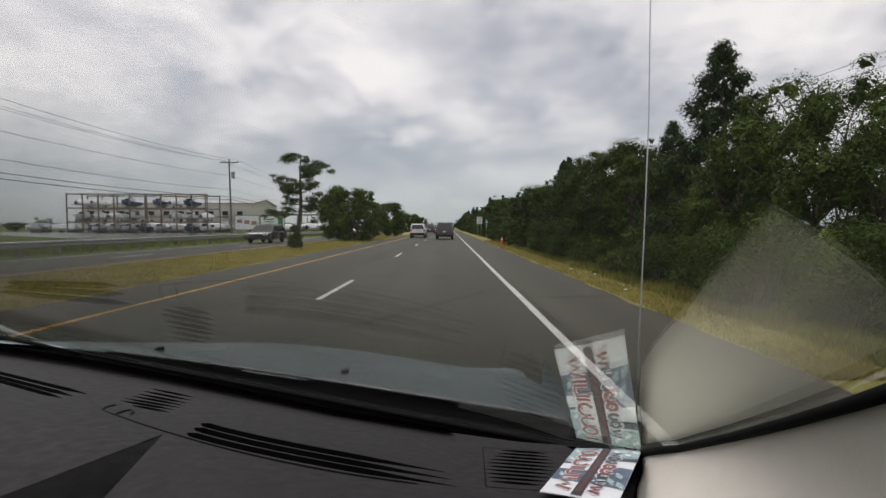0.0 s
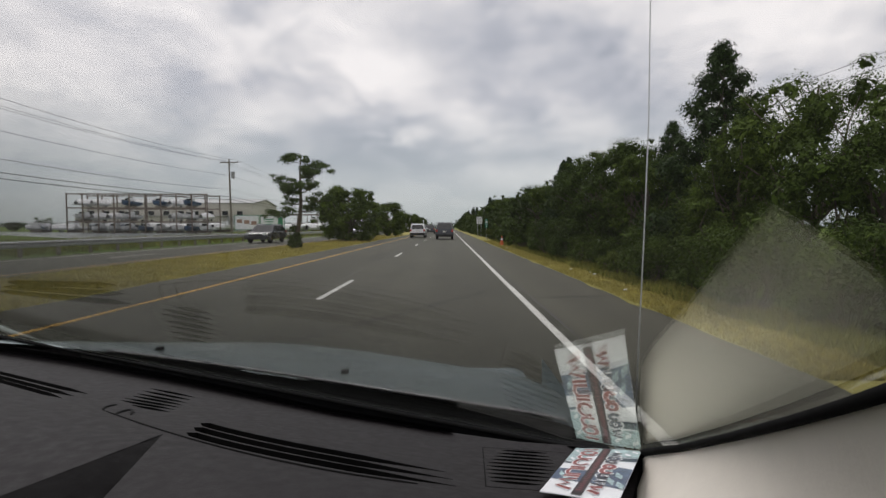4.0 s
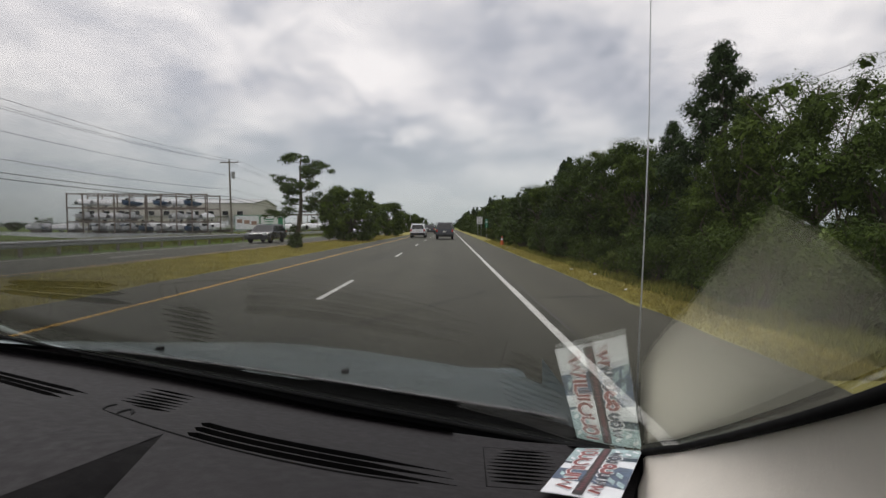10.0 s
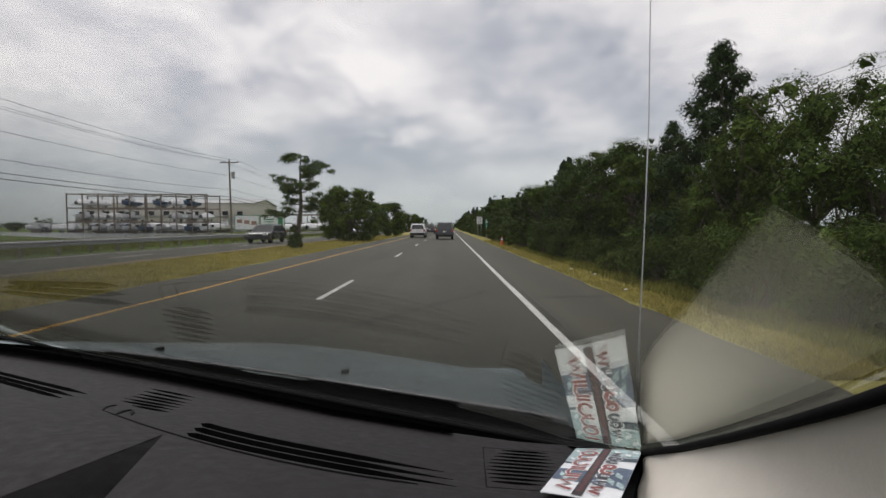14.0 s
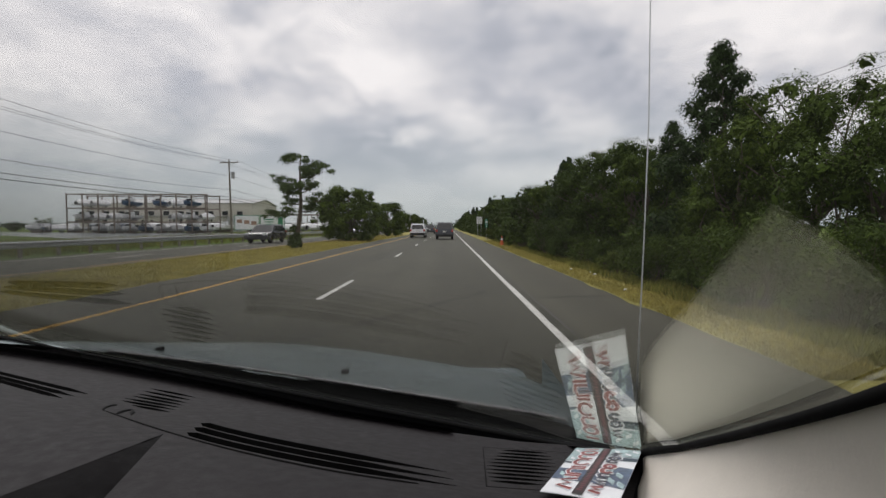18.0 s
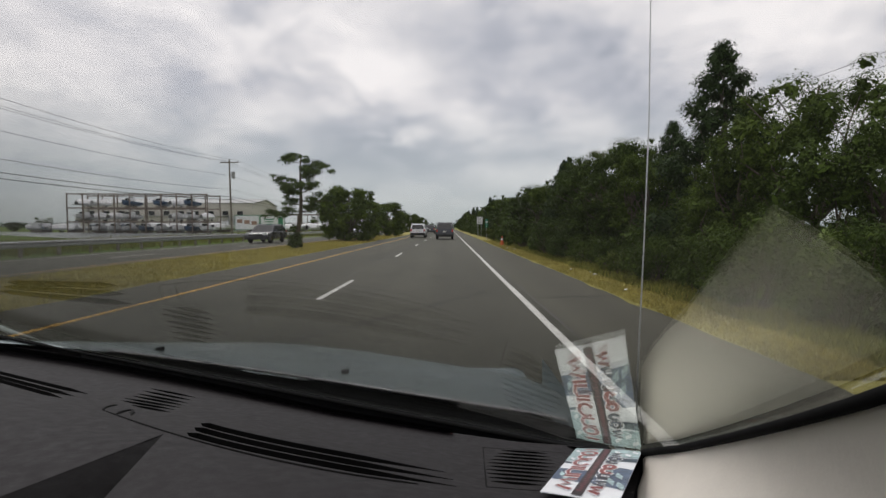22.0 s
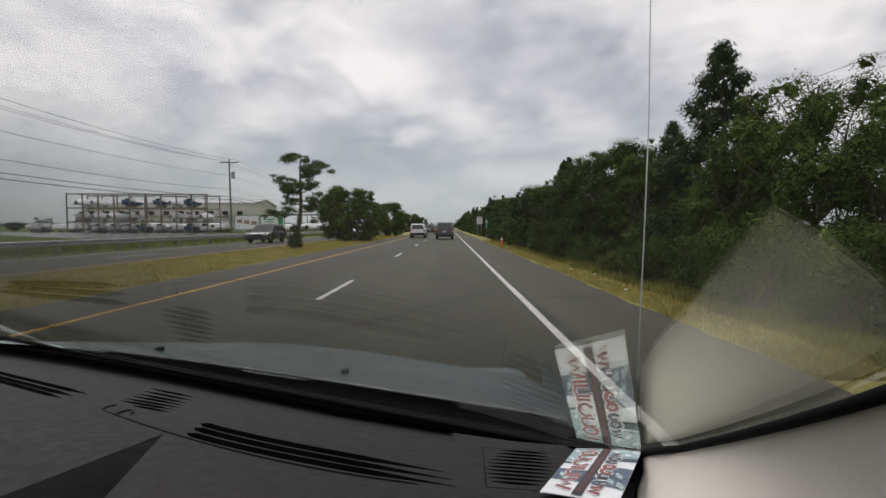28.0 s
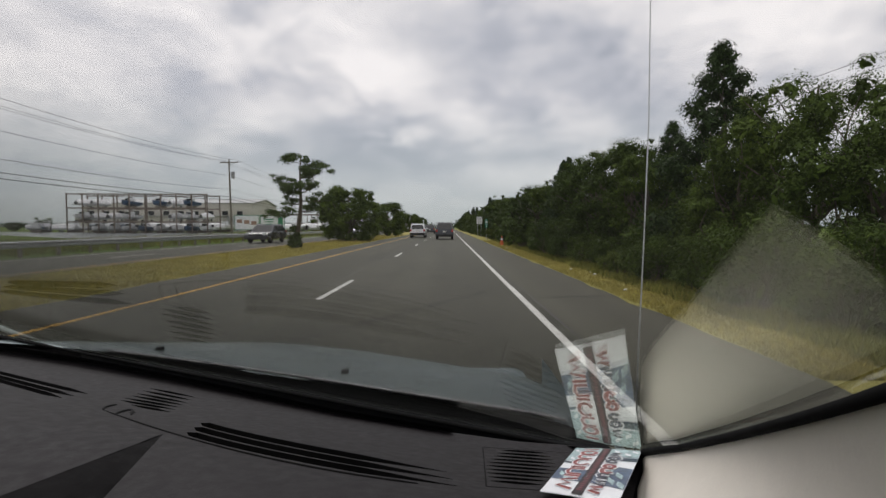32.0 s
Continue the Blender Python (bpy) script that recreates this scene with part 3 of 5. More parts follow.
def slot_loop(p0, p1, p2, half, off, n=12, taper=0.12, tail=None):
    """Outline of one narrow vent slot along a curve, with pointed ends."""
    up_, dn = [], []
    for i in range(n + 1):
        t = i / n
        x, y = bez(p0, p1, p2, t)
        xa, ya = bez(p0, p1, p2, max(0, t - 0.02))
        xb, yb = bez(p0, p1, p2, min(1, t + 0.02))
        d = Vector((xb - xa, yb - ya)).normalized()
        nx, ny = -d.y, d.x
        w = half * min(1.0, 0.12 + t / taper, 0.06 + (1 - t) / (tail or taper))
        up_.append((x + nx * (off + w), y + ny * (off + w)))
        dn.append((x + nx * (off - w), y + ny * (off - w)))
    return up_ + dn[::-1]


slots = []
for a, c, b in (((-0.3797, 0.684), (-0.2725, 0.6287), (-0.0033, 0.5481)), ((-0.3813, 0.6682), (-0.2622, 0.6076), (0.0049, 0.5318)), ((-0.3826, 0.6511), (-0.2502, 0.5867), (0.0087, 0.5176))):
    slots.append(("defroster_slot", slot_loop(a, c, b, 0.0064, 0, 22, 0.035, 0.25)))
for a, b in (((-0.5553, 0.8317), (-0.4463, 0.788)), ((-0.5611, 0.8199), (-0.4449, 0.7748)), ((-0.5618, 0.8056), (-0.4445, 0.7621)), ((-0.5633, 0.7945), (-0.4446, 0.7522)),
             ((-0.5697, 0.7836), (-0.4456, 0.7425)), ((-0.5691, 0.7731), (-0.4475, 0.7331)), ((-0.5366, 0.7534), (-0.4512, 0.7238))):
    slots.append(("speaker_slot", slot_loop(a, ((a[0] + b[0]) / 2, (a[1] + b[1]) / 2), b, 0.0036, 0, 8, 0.35)))
for a, b, half in (((-1.0993, 0.9922), (-0.6481, 0.8016), 0.0056), ((-1.0724, 0.9676), (-0.6635, 0.7904), 0.0056), ((-1.0488, 0.946), (-0.6787, 0.7822), 0.0056)):
    slots.append(("side_vent_slot", slot_loop(a, ((a[0] + b[0]) / 2, (a[1] + b[1]) / 2), b, half, 0, 8, 0.05, 0.09)))
for k in range(10):
    f = k / 9
    w = 0.55 + 0.45 * math.sin(math.pi * (0.12 + 0.76 * f))
    cx, cy = 0.101 - 0.022 * f, 0.600 - 0.075 * f
    a, b = (cx - 0.042 * w, cy + 0.006 * w), (cx + 0.042 * w, cy - 0.005 * w)
    slots.append(("corner_vent_slot", slot_loop(a, ((a[0] + b[0]) / 2, (a[1] + b[1]) / 2), b, 0.0027, 0, 6, 0.3)))
insert = [(-0.4148, 0.6475), (-0.3376, 0.2703), (-0.6229, 0.2664)]
outline = [(-1.62, 1.36), (-1.35, 1.215), (-1.10, 1.095), (-0.80, 0.99), (-0.555, 0.89), (-0.348, 0.798), (-0.179, 0.722), (0.005, 0.655), (0.098, 0.628), (0.16, 0.619), (0.25, 0.603),
           (0.234, 0.553), (0.216, 0.52), (0.200, 0.49), (0.196, 0.472), (0.199, 0.44), (0.207, 0.388), (0.208, 0.30), (0.215, 0.22), (-0.5, 0.22), (-1.10, 0.26), (-1.62, 0.40)]
bm = bmesh.new()
edges = []
for loop in [outline, insert] + [s for _, s in slots]:
    vs = [bm.verts.new((x, y, 0)) for x, y in loop]
    edges += [bm.edges.new((vs[i], vs[(i + 1) % len(vs)])) for i in range(len(vs))]
bmesh.ops.triangle_fill(bm, use_beauty=True, use_dissolve=False, edges=edges)
for limit in (0.3, 0.15, 0.08, 0.05, 0.035):
    long_ = [e for e in bm.edges if e.calc_length() > limit]
    bmesh.ops.subdivide_edges(bm, edges=long_, cuts=1)
    bmesh.ops.triangulate(bm, faces=[f for f in bm.faces if len(f.verts) > 3])
for v in bm.verts:
    v.co = bend(v.co.x, v.co.y)
# rolled far edge and near edge
far = [bend(*p) for p in outline[:11]]
grid_mesh(bm, [[p + Vector((0, d, h)) for p in far] for d, h in ((0, 0), (0.010, -0.004), (0.018, -0.014), (0.022, -0.03), (0.023, -0.08))])
near = [bend(x, y) for x, y in on_edge((0.215, 0.22), (-0.5, 0.22), 10) + on_edge((-0.5, 0.22), (-1.10, 0.26), 8)[1:] + on_edge((-1.10, 0.26), (-1.62, 0.40), 6)[1:]]
grid_mesh(bm, [[p + Vector((0, -d, h)) for p in near] for d, h in ((0, 0), (0.03, -0.008), (0.06, -0.035), (0.075, -0.08), (0.08, -0.40))])
dashboard = part("dashboard", bm, M_DASH, car, "dark grey grained vinyl dashboard top", True)
for name, loop in slots:
    bm = bmesh.new()
    top = [bm.verts.new(bend(x, y, -0.0004)) for x, y in loop]
    low = [bm.verts.new(bend(x, y, -0.022)) for x, y in loop]
    n = len(loop)
    for i in range(n):
        bm.faces.new((top[i], top[(i + 1) % n], low[(i + 1) % n], low[i]))
    bm.faces.new(low)
    part(name, bm, M_SLOT, dashboard)


# triangular recess, coloured dark as a face turned from the light
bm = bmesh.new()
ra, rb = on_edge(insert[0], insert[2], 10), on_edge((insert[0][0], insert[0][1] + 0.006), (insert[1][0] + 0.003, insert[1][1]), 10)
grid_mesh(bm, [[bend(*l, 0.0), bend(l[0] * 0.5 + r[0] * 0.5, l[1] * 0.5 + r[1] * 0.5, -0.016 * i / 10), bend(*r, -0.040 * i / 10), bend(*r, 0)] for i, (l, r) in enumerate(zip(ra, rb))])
part("recessed_insert", bm, M_DASH_SHADE, dashboard, "sloping dashboard recess, its shade put into a darker colour")
seam = [bend(*bez((-0.5653, 0.7292), (-0.262, 0.565), (-0.0361, 0.5217), i / 24), 0.0002) for i in range(25)]
part("panel_seam", tube(seam, [0.0006] + [0.0013] * 23 + [0.0006], 6), M_SLOT, dashboard)
# light sensor: a small raised dome with a dark crescent
arc = [bend(*bez((-0.5345, 0.7125), (-0.523, 0.748), (-0.5070, 0.7110), i / 12), 0.0006) for i in range(13)]
part("sensor_rim", tube(arc, [0.0006] + [0.0022] * 11 + [0.0006], 6), M_SLOT, dashboard)
arc = [bend(*bez((-0.5653, 0.7292), (-0.578, 0.742), (-0.560, 0.752), i / 8), 0.0006) for i in range(9)]
part("sensor_rim", tube(arc, [0.0008] + [0.0018] * 7 + [0.0006], 6), M_SLOT, dashboard)
bm = bmesh.new()
bmesh.ops.create_uvsphere(bm, u_segments=18, v_segments=8, radius=0.009, matrix=Matrix.Translation(bend(-0.519, 0.722, -0.002)) @ Matrix.Diagonal((1, 1, 0.3, 1)))
part("light_sensor", bm, M_DASH, dashboard, "", True)
# raised frame round the corner vent
fr = on_edge((0.046, 0.612), (0.165, 0.597), 6) + on_edge((0.165, 0.597), (0.125, 0.507), 6) + on_edge((0.125, 0.507), (0.043, 0.517), 6) + on_edge((0.043, 0.517), (0.046, 0.612), 6)
part("corner_vent_frame", tube([bend(x, y, -0.0005) for x, y in fr], 0.0010, 6), M_DASH_SHADE, dashboard)


# windscreen: a real sloping pane, 5 mm thick
def base_z(x):
    return -0.395 + 0.085 * (max(0.0, x - 0.2) / 0.072) ** 2


def base_y(x):
    return (GC - GN.x * x - GN.z * base_z(x)) / GN.y


pillar = [(0.270, 0.626), (0.2525, 0.5450), (0.2415, 0.4764), (0.1977, 0.3138), (0.1722, 0.2290), (0.1556, 0.1781), (0.1393, 0.1337), (0.122, -0.02), (0.120, -0.16)]
bot = [(-1.74 + (0.272 + 1.74) * i / 40) for i in range(41)]
bm = bmesh.new()
loop = [(x, base_y(x)) for x in bot] + pillar[1:] + [(-0.6, -0.24), (-1.40, -0.16)]
vs = [bm.verts.new((x, y, Z(glass_z(x, y)))) for x, y in loop]
fc = bm.faces.new(vs)
ex = bmesh.ops.extrude_face_region(bm, geom=[fc])
for v in ex["geom"]:
    if isinstance(v, bmesh.types.BMVert):
        v.co += GN * 0.0028
screen = part("windscreen", bm, M_GLASS, car, "clear sloping windscreen reflecting the dashboard")
screen.visible_shadow = False
sp = [(x, y, Z(glass_z(x, y)) - 0.003) for x, y in pillar]
part("windscreen_seal", tube(sp, [0.0050, 0.0045, 0.0037, 0.0032, 0.0030, 0.0029, 0.0030, 0.005, 0.005], 8), M_FRIT, car, "black rubber seal along the glass edge", True)
# black border of the glass above the far edge of the dashboard
edge_ = [bend(*bez2) for k in range(7) for bez2 in on_edge(outline[k], outline[k + 1], 4)[:4]] + [bend(*outline[7])]
bm = bmesh.new()
wide = [1 - 0.55 * i / (len(edge_) - 1) for i in range(len(edge_))]
grid_mesh(bm, [[p + Vector((0, -d * w_ + 0.012, h * w_ - 0.004)) for p, w_ in zip(edge_, wide)] for d, h in ((0, 0), (0.03, 0.0195), (0.06, 0.039), (0.062, 0.0415), (0.03, 0.0220), (0, 0.004))])
part("glass_border", bm, M_FRIT, car, "black painted border of the glass", True)
part("windscreen_seal", tube([(x, base_y(x) - 0.006, Z(base_z(x)) - 0.004) for x in bot], 0.0045, 8), M_FRIT, car, "black rubber seal along the glass base", True)

# beige pillar trim, from the seal down to the side of the dashboard
lower = [bend(0.256, 0.601), bend(0.237, 0.555), bend(0.216, 0.52), bend(0.196, 0.472), bend(0.201, 0.43), bend(0.209, 0.37), bend(0.212, 0.25)]
lower = [(p.x * k, p.y * k, Z((p.z - CAM_Z) * k)) for p, k in zip(lower, (1, 1, 1, 1, 1, 0.99, 0.98))] + [(0.20, -0.02, Z(-0.25)), (0.20, -0.16, Z(-0.25))]
bm = bmesh.new()
rws = []
for j in range(9):
    f = j / 8
    row = []
    for (xu, yu), (xl, yl, zl) in zip(pillar, lower):
        zu, zl = Z(glass_z(xu, yu)) - 0.0025, zl - 0.003
        row.append((xu + (xl - xu) * f + 0.022 * math.sin(math.pi * f) * min(1.0, max(0.0, (0.6 - yl) * 5)) + 0.002, yu + (yl - yu) * f, zu + (zl - zu) * f))
    rws.append(row)
rws.append([(x + 0.004, y, z - 0.05) for x, y, z in lower])
rws.append([(0.27, y, Z(-0.95)) for x, y, z in lower])
grid_mesh(bm, [r[:7] for r in rws])
part("pillar_trim", bm, M_BEIGE, car, "beige textured pillar trim", True)
bm = bmesh.new()
grid_mesh(bm, [r[6:] for r in rws])
part("door_trim", bm, M_DASH, car, "dark grey door trim", True)

# hood, fenders and cowl
def from_eye(x, y, z, k=1.12):
    return (x * k, y * k, Z(z * k))


def hood_rear(x):
    return 0.9307 - 0.4067 * x - 0.0018 * x * x + 0.039 * x ** 3


def hood_z(x, s):
    k = 0.265 + 0.15 * max(0.0, x + 0.35) ** 1.4 + 1.5 * max(0.0, -0.4 - x) ** 2.84
    z = -0.36 - k * s * s
    if x > 0.18:
        z -= 2.6 * (x - 0.18) ** 2
    return z


bm = bmesh.new()
grid_mesh(bm, [[from_eye(x, hood_rear(x) + f * (2.02 - hood_rear(x)), hood_z(x, f * (2.02 - hood_rear(x)))) for x in [-1.52 + 1.86 * i / 48 for i in range(49)]] for f in [j / 28 for j in range(29)]])
hood = part("hood", bm, M_HOOD, car, "glossy grey-blue painted hood", True)
# sky glint on the rolled hood edge, made as a pale steel tube
part("hood_lip", tube([from_eye(x, hood_rear(x) + 0.002, hood_z(x, 0) + 0.003) for x in [-0.98 + 1.20 * i / 30 for i in range(31)]], 0.0040, 8), M_ANT, hood, "thin pale steel line standing in for sky glint on the hood edge", True)
bm = bmesh.new()
grid_mesh(bm, [[from_eye(x, hood_rear(x) + d, hood_z(x, 0) - h) for x in [-1.52 + 1.86 * i / 30 for i in range(31)]] for d, h in ((0.004, 0.006), (0.02, 0.02), (0.04, 0.32))])
part("firewall", bm, M_FRIT, car, "black bulkhead below the hood edge", True)
for x, y in ((-0.258, 1.118), (-0.852, 1.325)):
    bm = box((0.020, 0.024, 0.012), Vector(from_eye(x, y, hood_z(x, y - hood_rear(x)))) + Vector((0, 0, 0.004)), 0.004)
    part("washer_nozzle", bm, M_RUBBER, hood, "small black washer nozzle", True)
bm = bmesh.new()
rws = []
for d, dz in ((-0.01, -0.008), (0.03, -0.03), (0.10, -0.10), (0.4, -0.16), (0.85, -0.16), (0.96, -0.10), (1.0, -0.02)):
    row = []
    for i in range(41):
        x = -2.0 + 2.32 * i / 40
        hx = x / 1.12
        y0, z0 = base_y(x) + 0.014, base_z(x)
        _, y1, z1 = from_eye(hx, hood_rear(hx), -0.36)
        q = min(max(d, 0), 1)
        row.append((x, y0 + (y1 - y0) * q + (d if d < 0 else 0), Z(z0) + (z1 - Z(z0)) * q + dz))
    rws.append(row)
grid_mesh(bm, [r[14:] for r in rws])
cowl = part("cowl", bm, M_COWL, car, "black plastic cowl below the glass", True)
bm = bmesh.new()
grid_mesh(bm, [[(x, y, z + 0.01 * min(1.0, (14 - i) / 5)) for i, (x, y, z) in enumerate(r[:15])] for r in rws])
part("cowl_end", bm, M_DASH, car, "dark grey end of the cowl", True)
for x0, x1 in ((0.02, -0.70), (-0.62, -1.3)):
    arm = []
    for i in range(11):
        x = x0 + (x1 - x0) * i / 10
        arm.append((x, base_y(x) + 0.05, Z(base_z(x) - 0.075) + 0.006 * math.sin(i / 10 * math.pi)))
    wiper = part("wiper", tube(arm, [0.010, 0.009, 0.008, 0.007, 0.007, 0.006, 0.006, 0.006, 0.005, 0.005, 0.004], 6), M_RUBBER, car, "black wiper arm at rest", True)
    part("wiper_blade", tube([(x, y + 0.022, z - 0.004) for x, y, z in arm], 0.005, 5), M_RUBBER, wiper)
    bm = bmesh.new()
    bmesh.ops.create_uvsphere(bm, u_segments=12, v_segments=6, radius=0.013, matrix=Matrix.Translation(arm[0]))
    part("wiper_pivot", bm, M_RUBBER, wiper, "", True)

# outer shell: fenders, doors, roof, floor and wheels close the car
for xs, name in ((0.46, "fender"), (-1.76, "fender")):
    inn = 0.36 if xs > 0 else -1.66
    bm = bmesh.new()
    rws = []
    for j in range(15):
        y = 0.75 + 1.5 * j / 14
        zt = Z(-0.62 - 0.16 * (j / 14) ** 2)
        rws.append([(inn, y, zt), ((inn + xs) / 2, y, zt - 0.015), (xs - 0.01 * (1 if xs > 0 else -1), y, zt - 0.05), (xs, y, zt - 0.2), (xs, y, 0.72 - 0.02 * j / 14)])
    grid_mesh(bm, rws)
    part(name, bm, M_HOOD, car, "", True)
    part("door", box((0.05, 1.9, 0.46), (xs, -0.2, 0.64), 0.02), M_HOOD, car)
    part("rear_door", box((0.05, 1.2, 0.62), (xs, -1.78, 0.72), 0.02), M_HOOD, car)
part("front_bumper", box((2.1, 0.22, 0.40), (-0.65, 2.30, 0.42), 0.06), M_HOOD, car)
part("roof", box((1.62, 2.2, 0.03), (-0.65, -1.30, Z(0.165)), 0.012), M_HOOD, car)
part("headliner", box((1.58, 2.16, 0.012), (-0.65, -1.30, Z(0.14)), 0.004), M_BEIGE, car, "beige fabric headliner")
part("floor_pan", box((2.1, 3.9, 0.06), (-0.65, -0.55, 0.38), 0.01), M_RUBBER, car)
part("tailgate", box((2.1, 0.06, 0.75), (-0.65, -2.45, 0.75), 0.02), M_HOOD, car)
part("seat_bench", box((1.5, 0.6, 0.28), (-0.65, -0.75, 0.62), 0.05), M_DASH, car)
part("seat_back", box((1.5, 0.16, 0.62), (-0.65, -1.12, 0.98), 0.05), M_DASH, car)
for xs in (0.34, -1.66):
    for y in (-0.55, -1.5, -2.42):
        part("roof_pillar", tube([(xs, y, 1.0), (xs - (0.12 if xs > 0 else -0.12), y - 0.06, Z(0.15))], [0.045, 0.035], 8), M_HOOD, car)


def wheel(parent, x, y, r=0.34, w=0.22, rim_mat=None, side=1):
    bm = bmesh.new()
    prof = [(r * 0.62, -w / 2), (r * 0.92, -w / 2), (r, -w * 0.32), (r, w * 0.32), (r * 0.92, w / 2), (r * 0.62, w / 2)]
    n = 22
    ring = [[bm.verts.new((x + o, y + q * math.cos(u), r + q * math.sin(u))) for q, o in prof] for u in [2 * math.pi * k / n for k in range(n)]]
    for i in range(n):
        for j in range(len(prof) - 1):
            bm.faces.new((ring[i][j], ring[i][j + 1], ring[(i + 1) % n][j + 1], ring[(i + 1) % n][j]))
    wh = part("wheel", bm, M_RUBBER, parent, "black tyre", True)
    bm = bmesh.new()
    xo = x + side * w * 0.36
    add_tube(bm, [(x - side * w * 0.2, y, r), (xo - side * 0.03, y, r)], r * 0.62, 20)
    for k in range(5):
        u = 2 * math.pi * k / 5
        add_box(bm, (0.03, r * 0.16, r * 0.56), (xo, y - math.sin(u) * r * 0.3, r + math.cos(u) * r * 0.3), 0.0, Matrix.Rotation(u, 3, "X"))
    add_tube(bm, [(xo - 0.01, y, r), (xo + 0.015 * side, y, r)], r * 0.14, 10)
    part("rim", bm, rim_mat or M_CHROME, wh, "five-spoke alloy rim")


for xs, sd in ((0.34, 1), (-1.64, -1)):
    for y in (1.45, -1.35):
        wheel(car, xs, y, 0.33, 0.2, None, sd)

# aerial on the front fender
ant = [(0.535, 1.30, Z(-0.66)), (0.541, 1.30, Z(-0.32)), (0.550, 1.301, Z(0.0)), (0.556, 1.302, Z(0.3)), (0.554, 1.303, Z(0.62)), (0.552, 1.303, Z(0.80))]
aerial = part("aerial", tube(ant, [0.0028, 0.0022, 0.0019, 0.0017, 0.0016, 0.0016], 6), M_ANT, car, "thin silver whip aerial", True)
part("aerial_base", tube([(0.535, 1.30, Z(-0.72)), (0.535, 1.30, Z(-0.65))], [0.02, 0.010], 10), M_RUBBER, aerial)

# ---- the printed card on the dashboard ----
M_PAPER = material("glossy_card_white", (0.88, 0.90, 0.92), 0.35, vary=0.03, scale=20, spec=0.5)
M_NAVY = material("print_navy", (0.035, 0.055, 0.085), 0.35, vary=0.3, scale=60)
M_CAMO = material("print_slate", (0.13, 0.16, 0.20), 0.35, vary=0.6, scale=70, second=(0.10, 0.14, 0.22))
M_ICE = material("print_ice_blue", (0.28, 0.44, 0.53), 0.35, vary=0.75, scale=95, second=(0.42, 0.55, 0.62))
M_RED = material("print_red", (0.45, 0.13, 0.12), 0.35, vary=0.12, scale=30)
M_INK = material("print_dark_ink", (0.04, 0.03, 0.035), 0.35, vary=0.12, scale=30)
M_MAROON = material("print_maroon", (0.22, 0.08, 0.09), 0.35, vary=0.2, scale=30)
# corners of the card, seen from the eye: it leans from the foot of the glass towards the driver
C00, C10 = Vector((0.173, 0.6123, -0.30)) * 1.262, Vector((0.2568, 0.6025, -0.30)) * 1.05
C01, C11 = Vector((0.1029, 0.5087, -0.30)) * 0.86, Vector((0.1811, 0.4833, -0.30)) * 0.66


def card(u, v, h):
    p = (C00 * (1 - u) + C10 * u) * (1 - v) + (C01 * (1 - u) + C11 * u) * v
    return Vector((p.x, p.y, Z(p.z) + h + 0.001 * math.sin(3 * u)))


flyer = thing("card", (0.18, 0.56, Z(DASH_Z) + 0.001), label="glossy printed promotional card lying on the dashboard", category="card")
off = Vector((0.18, 0.56, Z(DASH_Z) + 0.001))


bm = bmesh.new()
g0 = [[Vector(card(i / 16, j / 24, 0)) - off for i in range(17)] for j in range(25)]
g1 = [[p - Vector((0, 0, 0.0008)) for p in row] for row in g0]
grid_mesh(bm, g0)
grid_mesh(bm, g1)
part("paper", bm, M_PAPER, flyer, "white glossy card")


def band(name, u0, u1, v0, v1, skew, mat, h=0.0006):
    bm = bmesh.new()
    m = max(2, int((v1 - v0) * 24))
    grid_mesh(bm, [[Vector(card(u0 + (u1 - u0) * i / 8, v0 + (v1 - v0) * j / m + skew * i / 8, h)) - off for i in range(9)] for j in range(m + 1)])
    return part(name, bm, mat, flyer)


band("printed_foliage", 0.0, 0.30, 0.0, 0.42, 0.0, M_ICE)
band("printed_foliage", 0.30, 1.0, 0.0, 0.24, 0.0, M_ICE)
band("printed_band", 0.60, 1.0, 0.275, 0.36, -0.02, M_NAVY)
band("printed_band", 0.0, 0.26, 0.435, 0.47, 0.03, M_NAVY)
band("printed_camouflage", 0.0, 0.50, 0.60, 0.80, 0.02, M_CAMO)
band("printed_camouflage", 0.50, 1.0, 0.47, 0.80, 0.04, M_CAMO)
for u0, v0 in ((0.70, 0.52), (0.84, 0.60), (0.78, 0.70), (0.90, 0.74), (0.08, 0.66), (0.18, 0.72)):
    band("printed_leaf", u0, u0 + 0.09, v0, v0 + 0.06, 0.05, M_ICE, 0.0008)
for u0, v0 in ((0.04, 0.08), (0.16, 0.22), (0.06, 0.32), (0.66, 0.05), (0.82, 0.12), (0.90, 0.03), (0.72, 0.17)):
    band("printed_leaf", u0, u0 + 0.08, v0, v0 + 0.05, 0.04, M_PAPER, 0.0008)
band("printed_stripe", 0.465, 0.600, 0.01, 0.985, 0.0, M_INK, 0.0009)
for k in range(34):
    v0 = 0.04 + k * 0.0268
    band("printed_mark", 0.512 if k % 3 else 0.498, 0.566, v0, v0 + 0.016, 0.0, M_MAROON, 0.0012)


def stroke(name, pts, width, mat, h):
    """A ribbon of ink along a bent line on the card."""
    bm = bmesh.new()
    rows_ = []
    for i, (u, v) in enumerate(pts):
        a, b = pts[max(0, i - 1)], pts[min(len(pts) - 1, i + 1)]
        d = Vector(((b[0] - a[0]) * 0.45, b[1] - a[1])).normalized()
        rows_.append([card(u - d.y * width, v + d.x * width * 0.45, h) - off, card(u + d.y * width, v - d.x * width * 0.45, h) - off])
    grid_mesh(bm, rows_)
    return part(name, bm, mat, flyer)


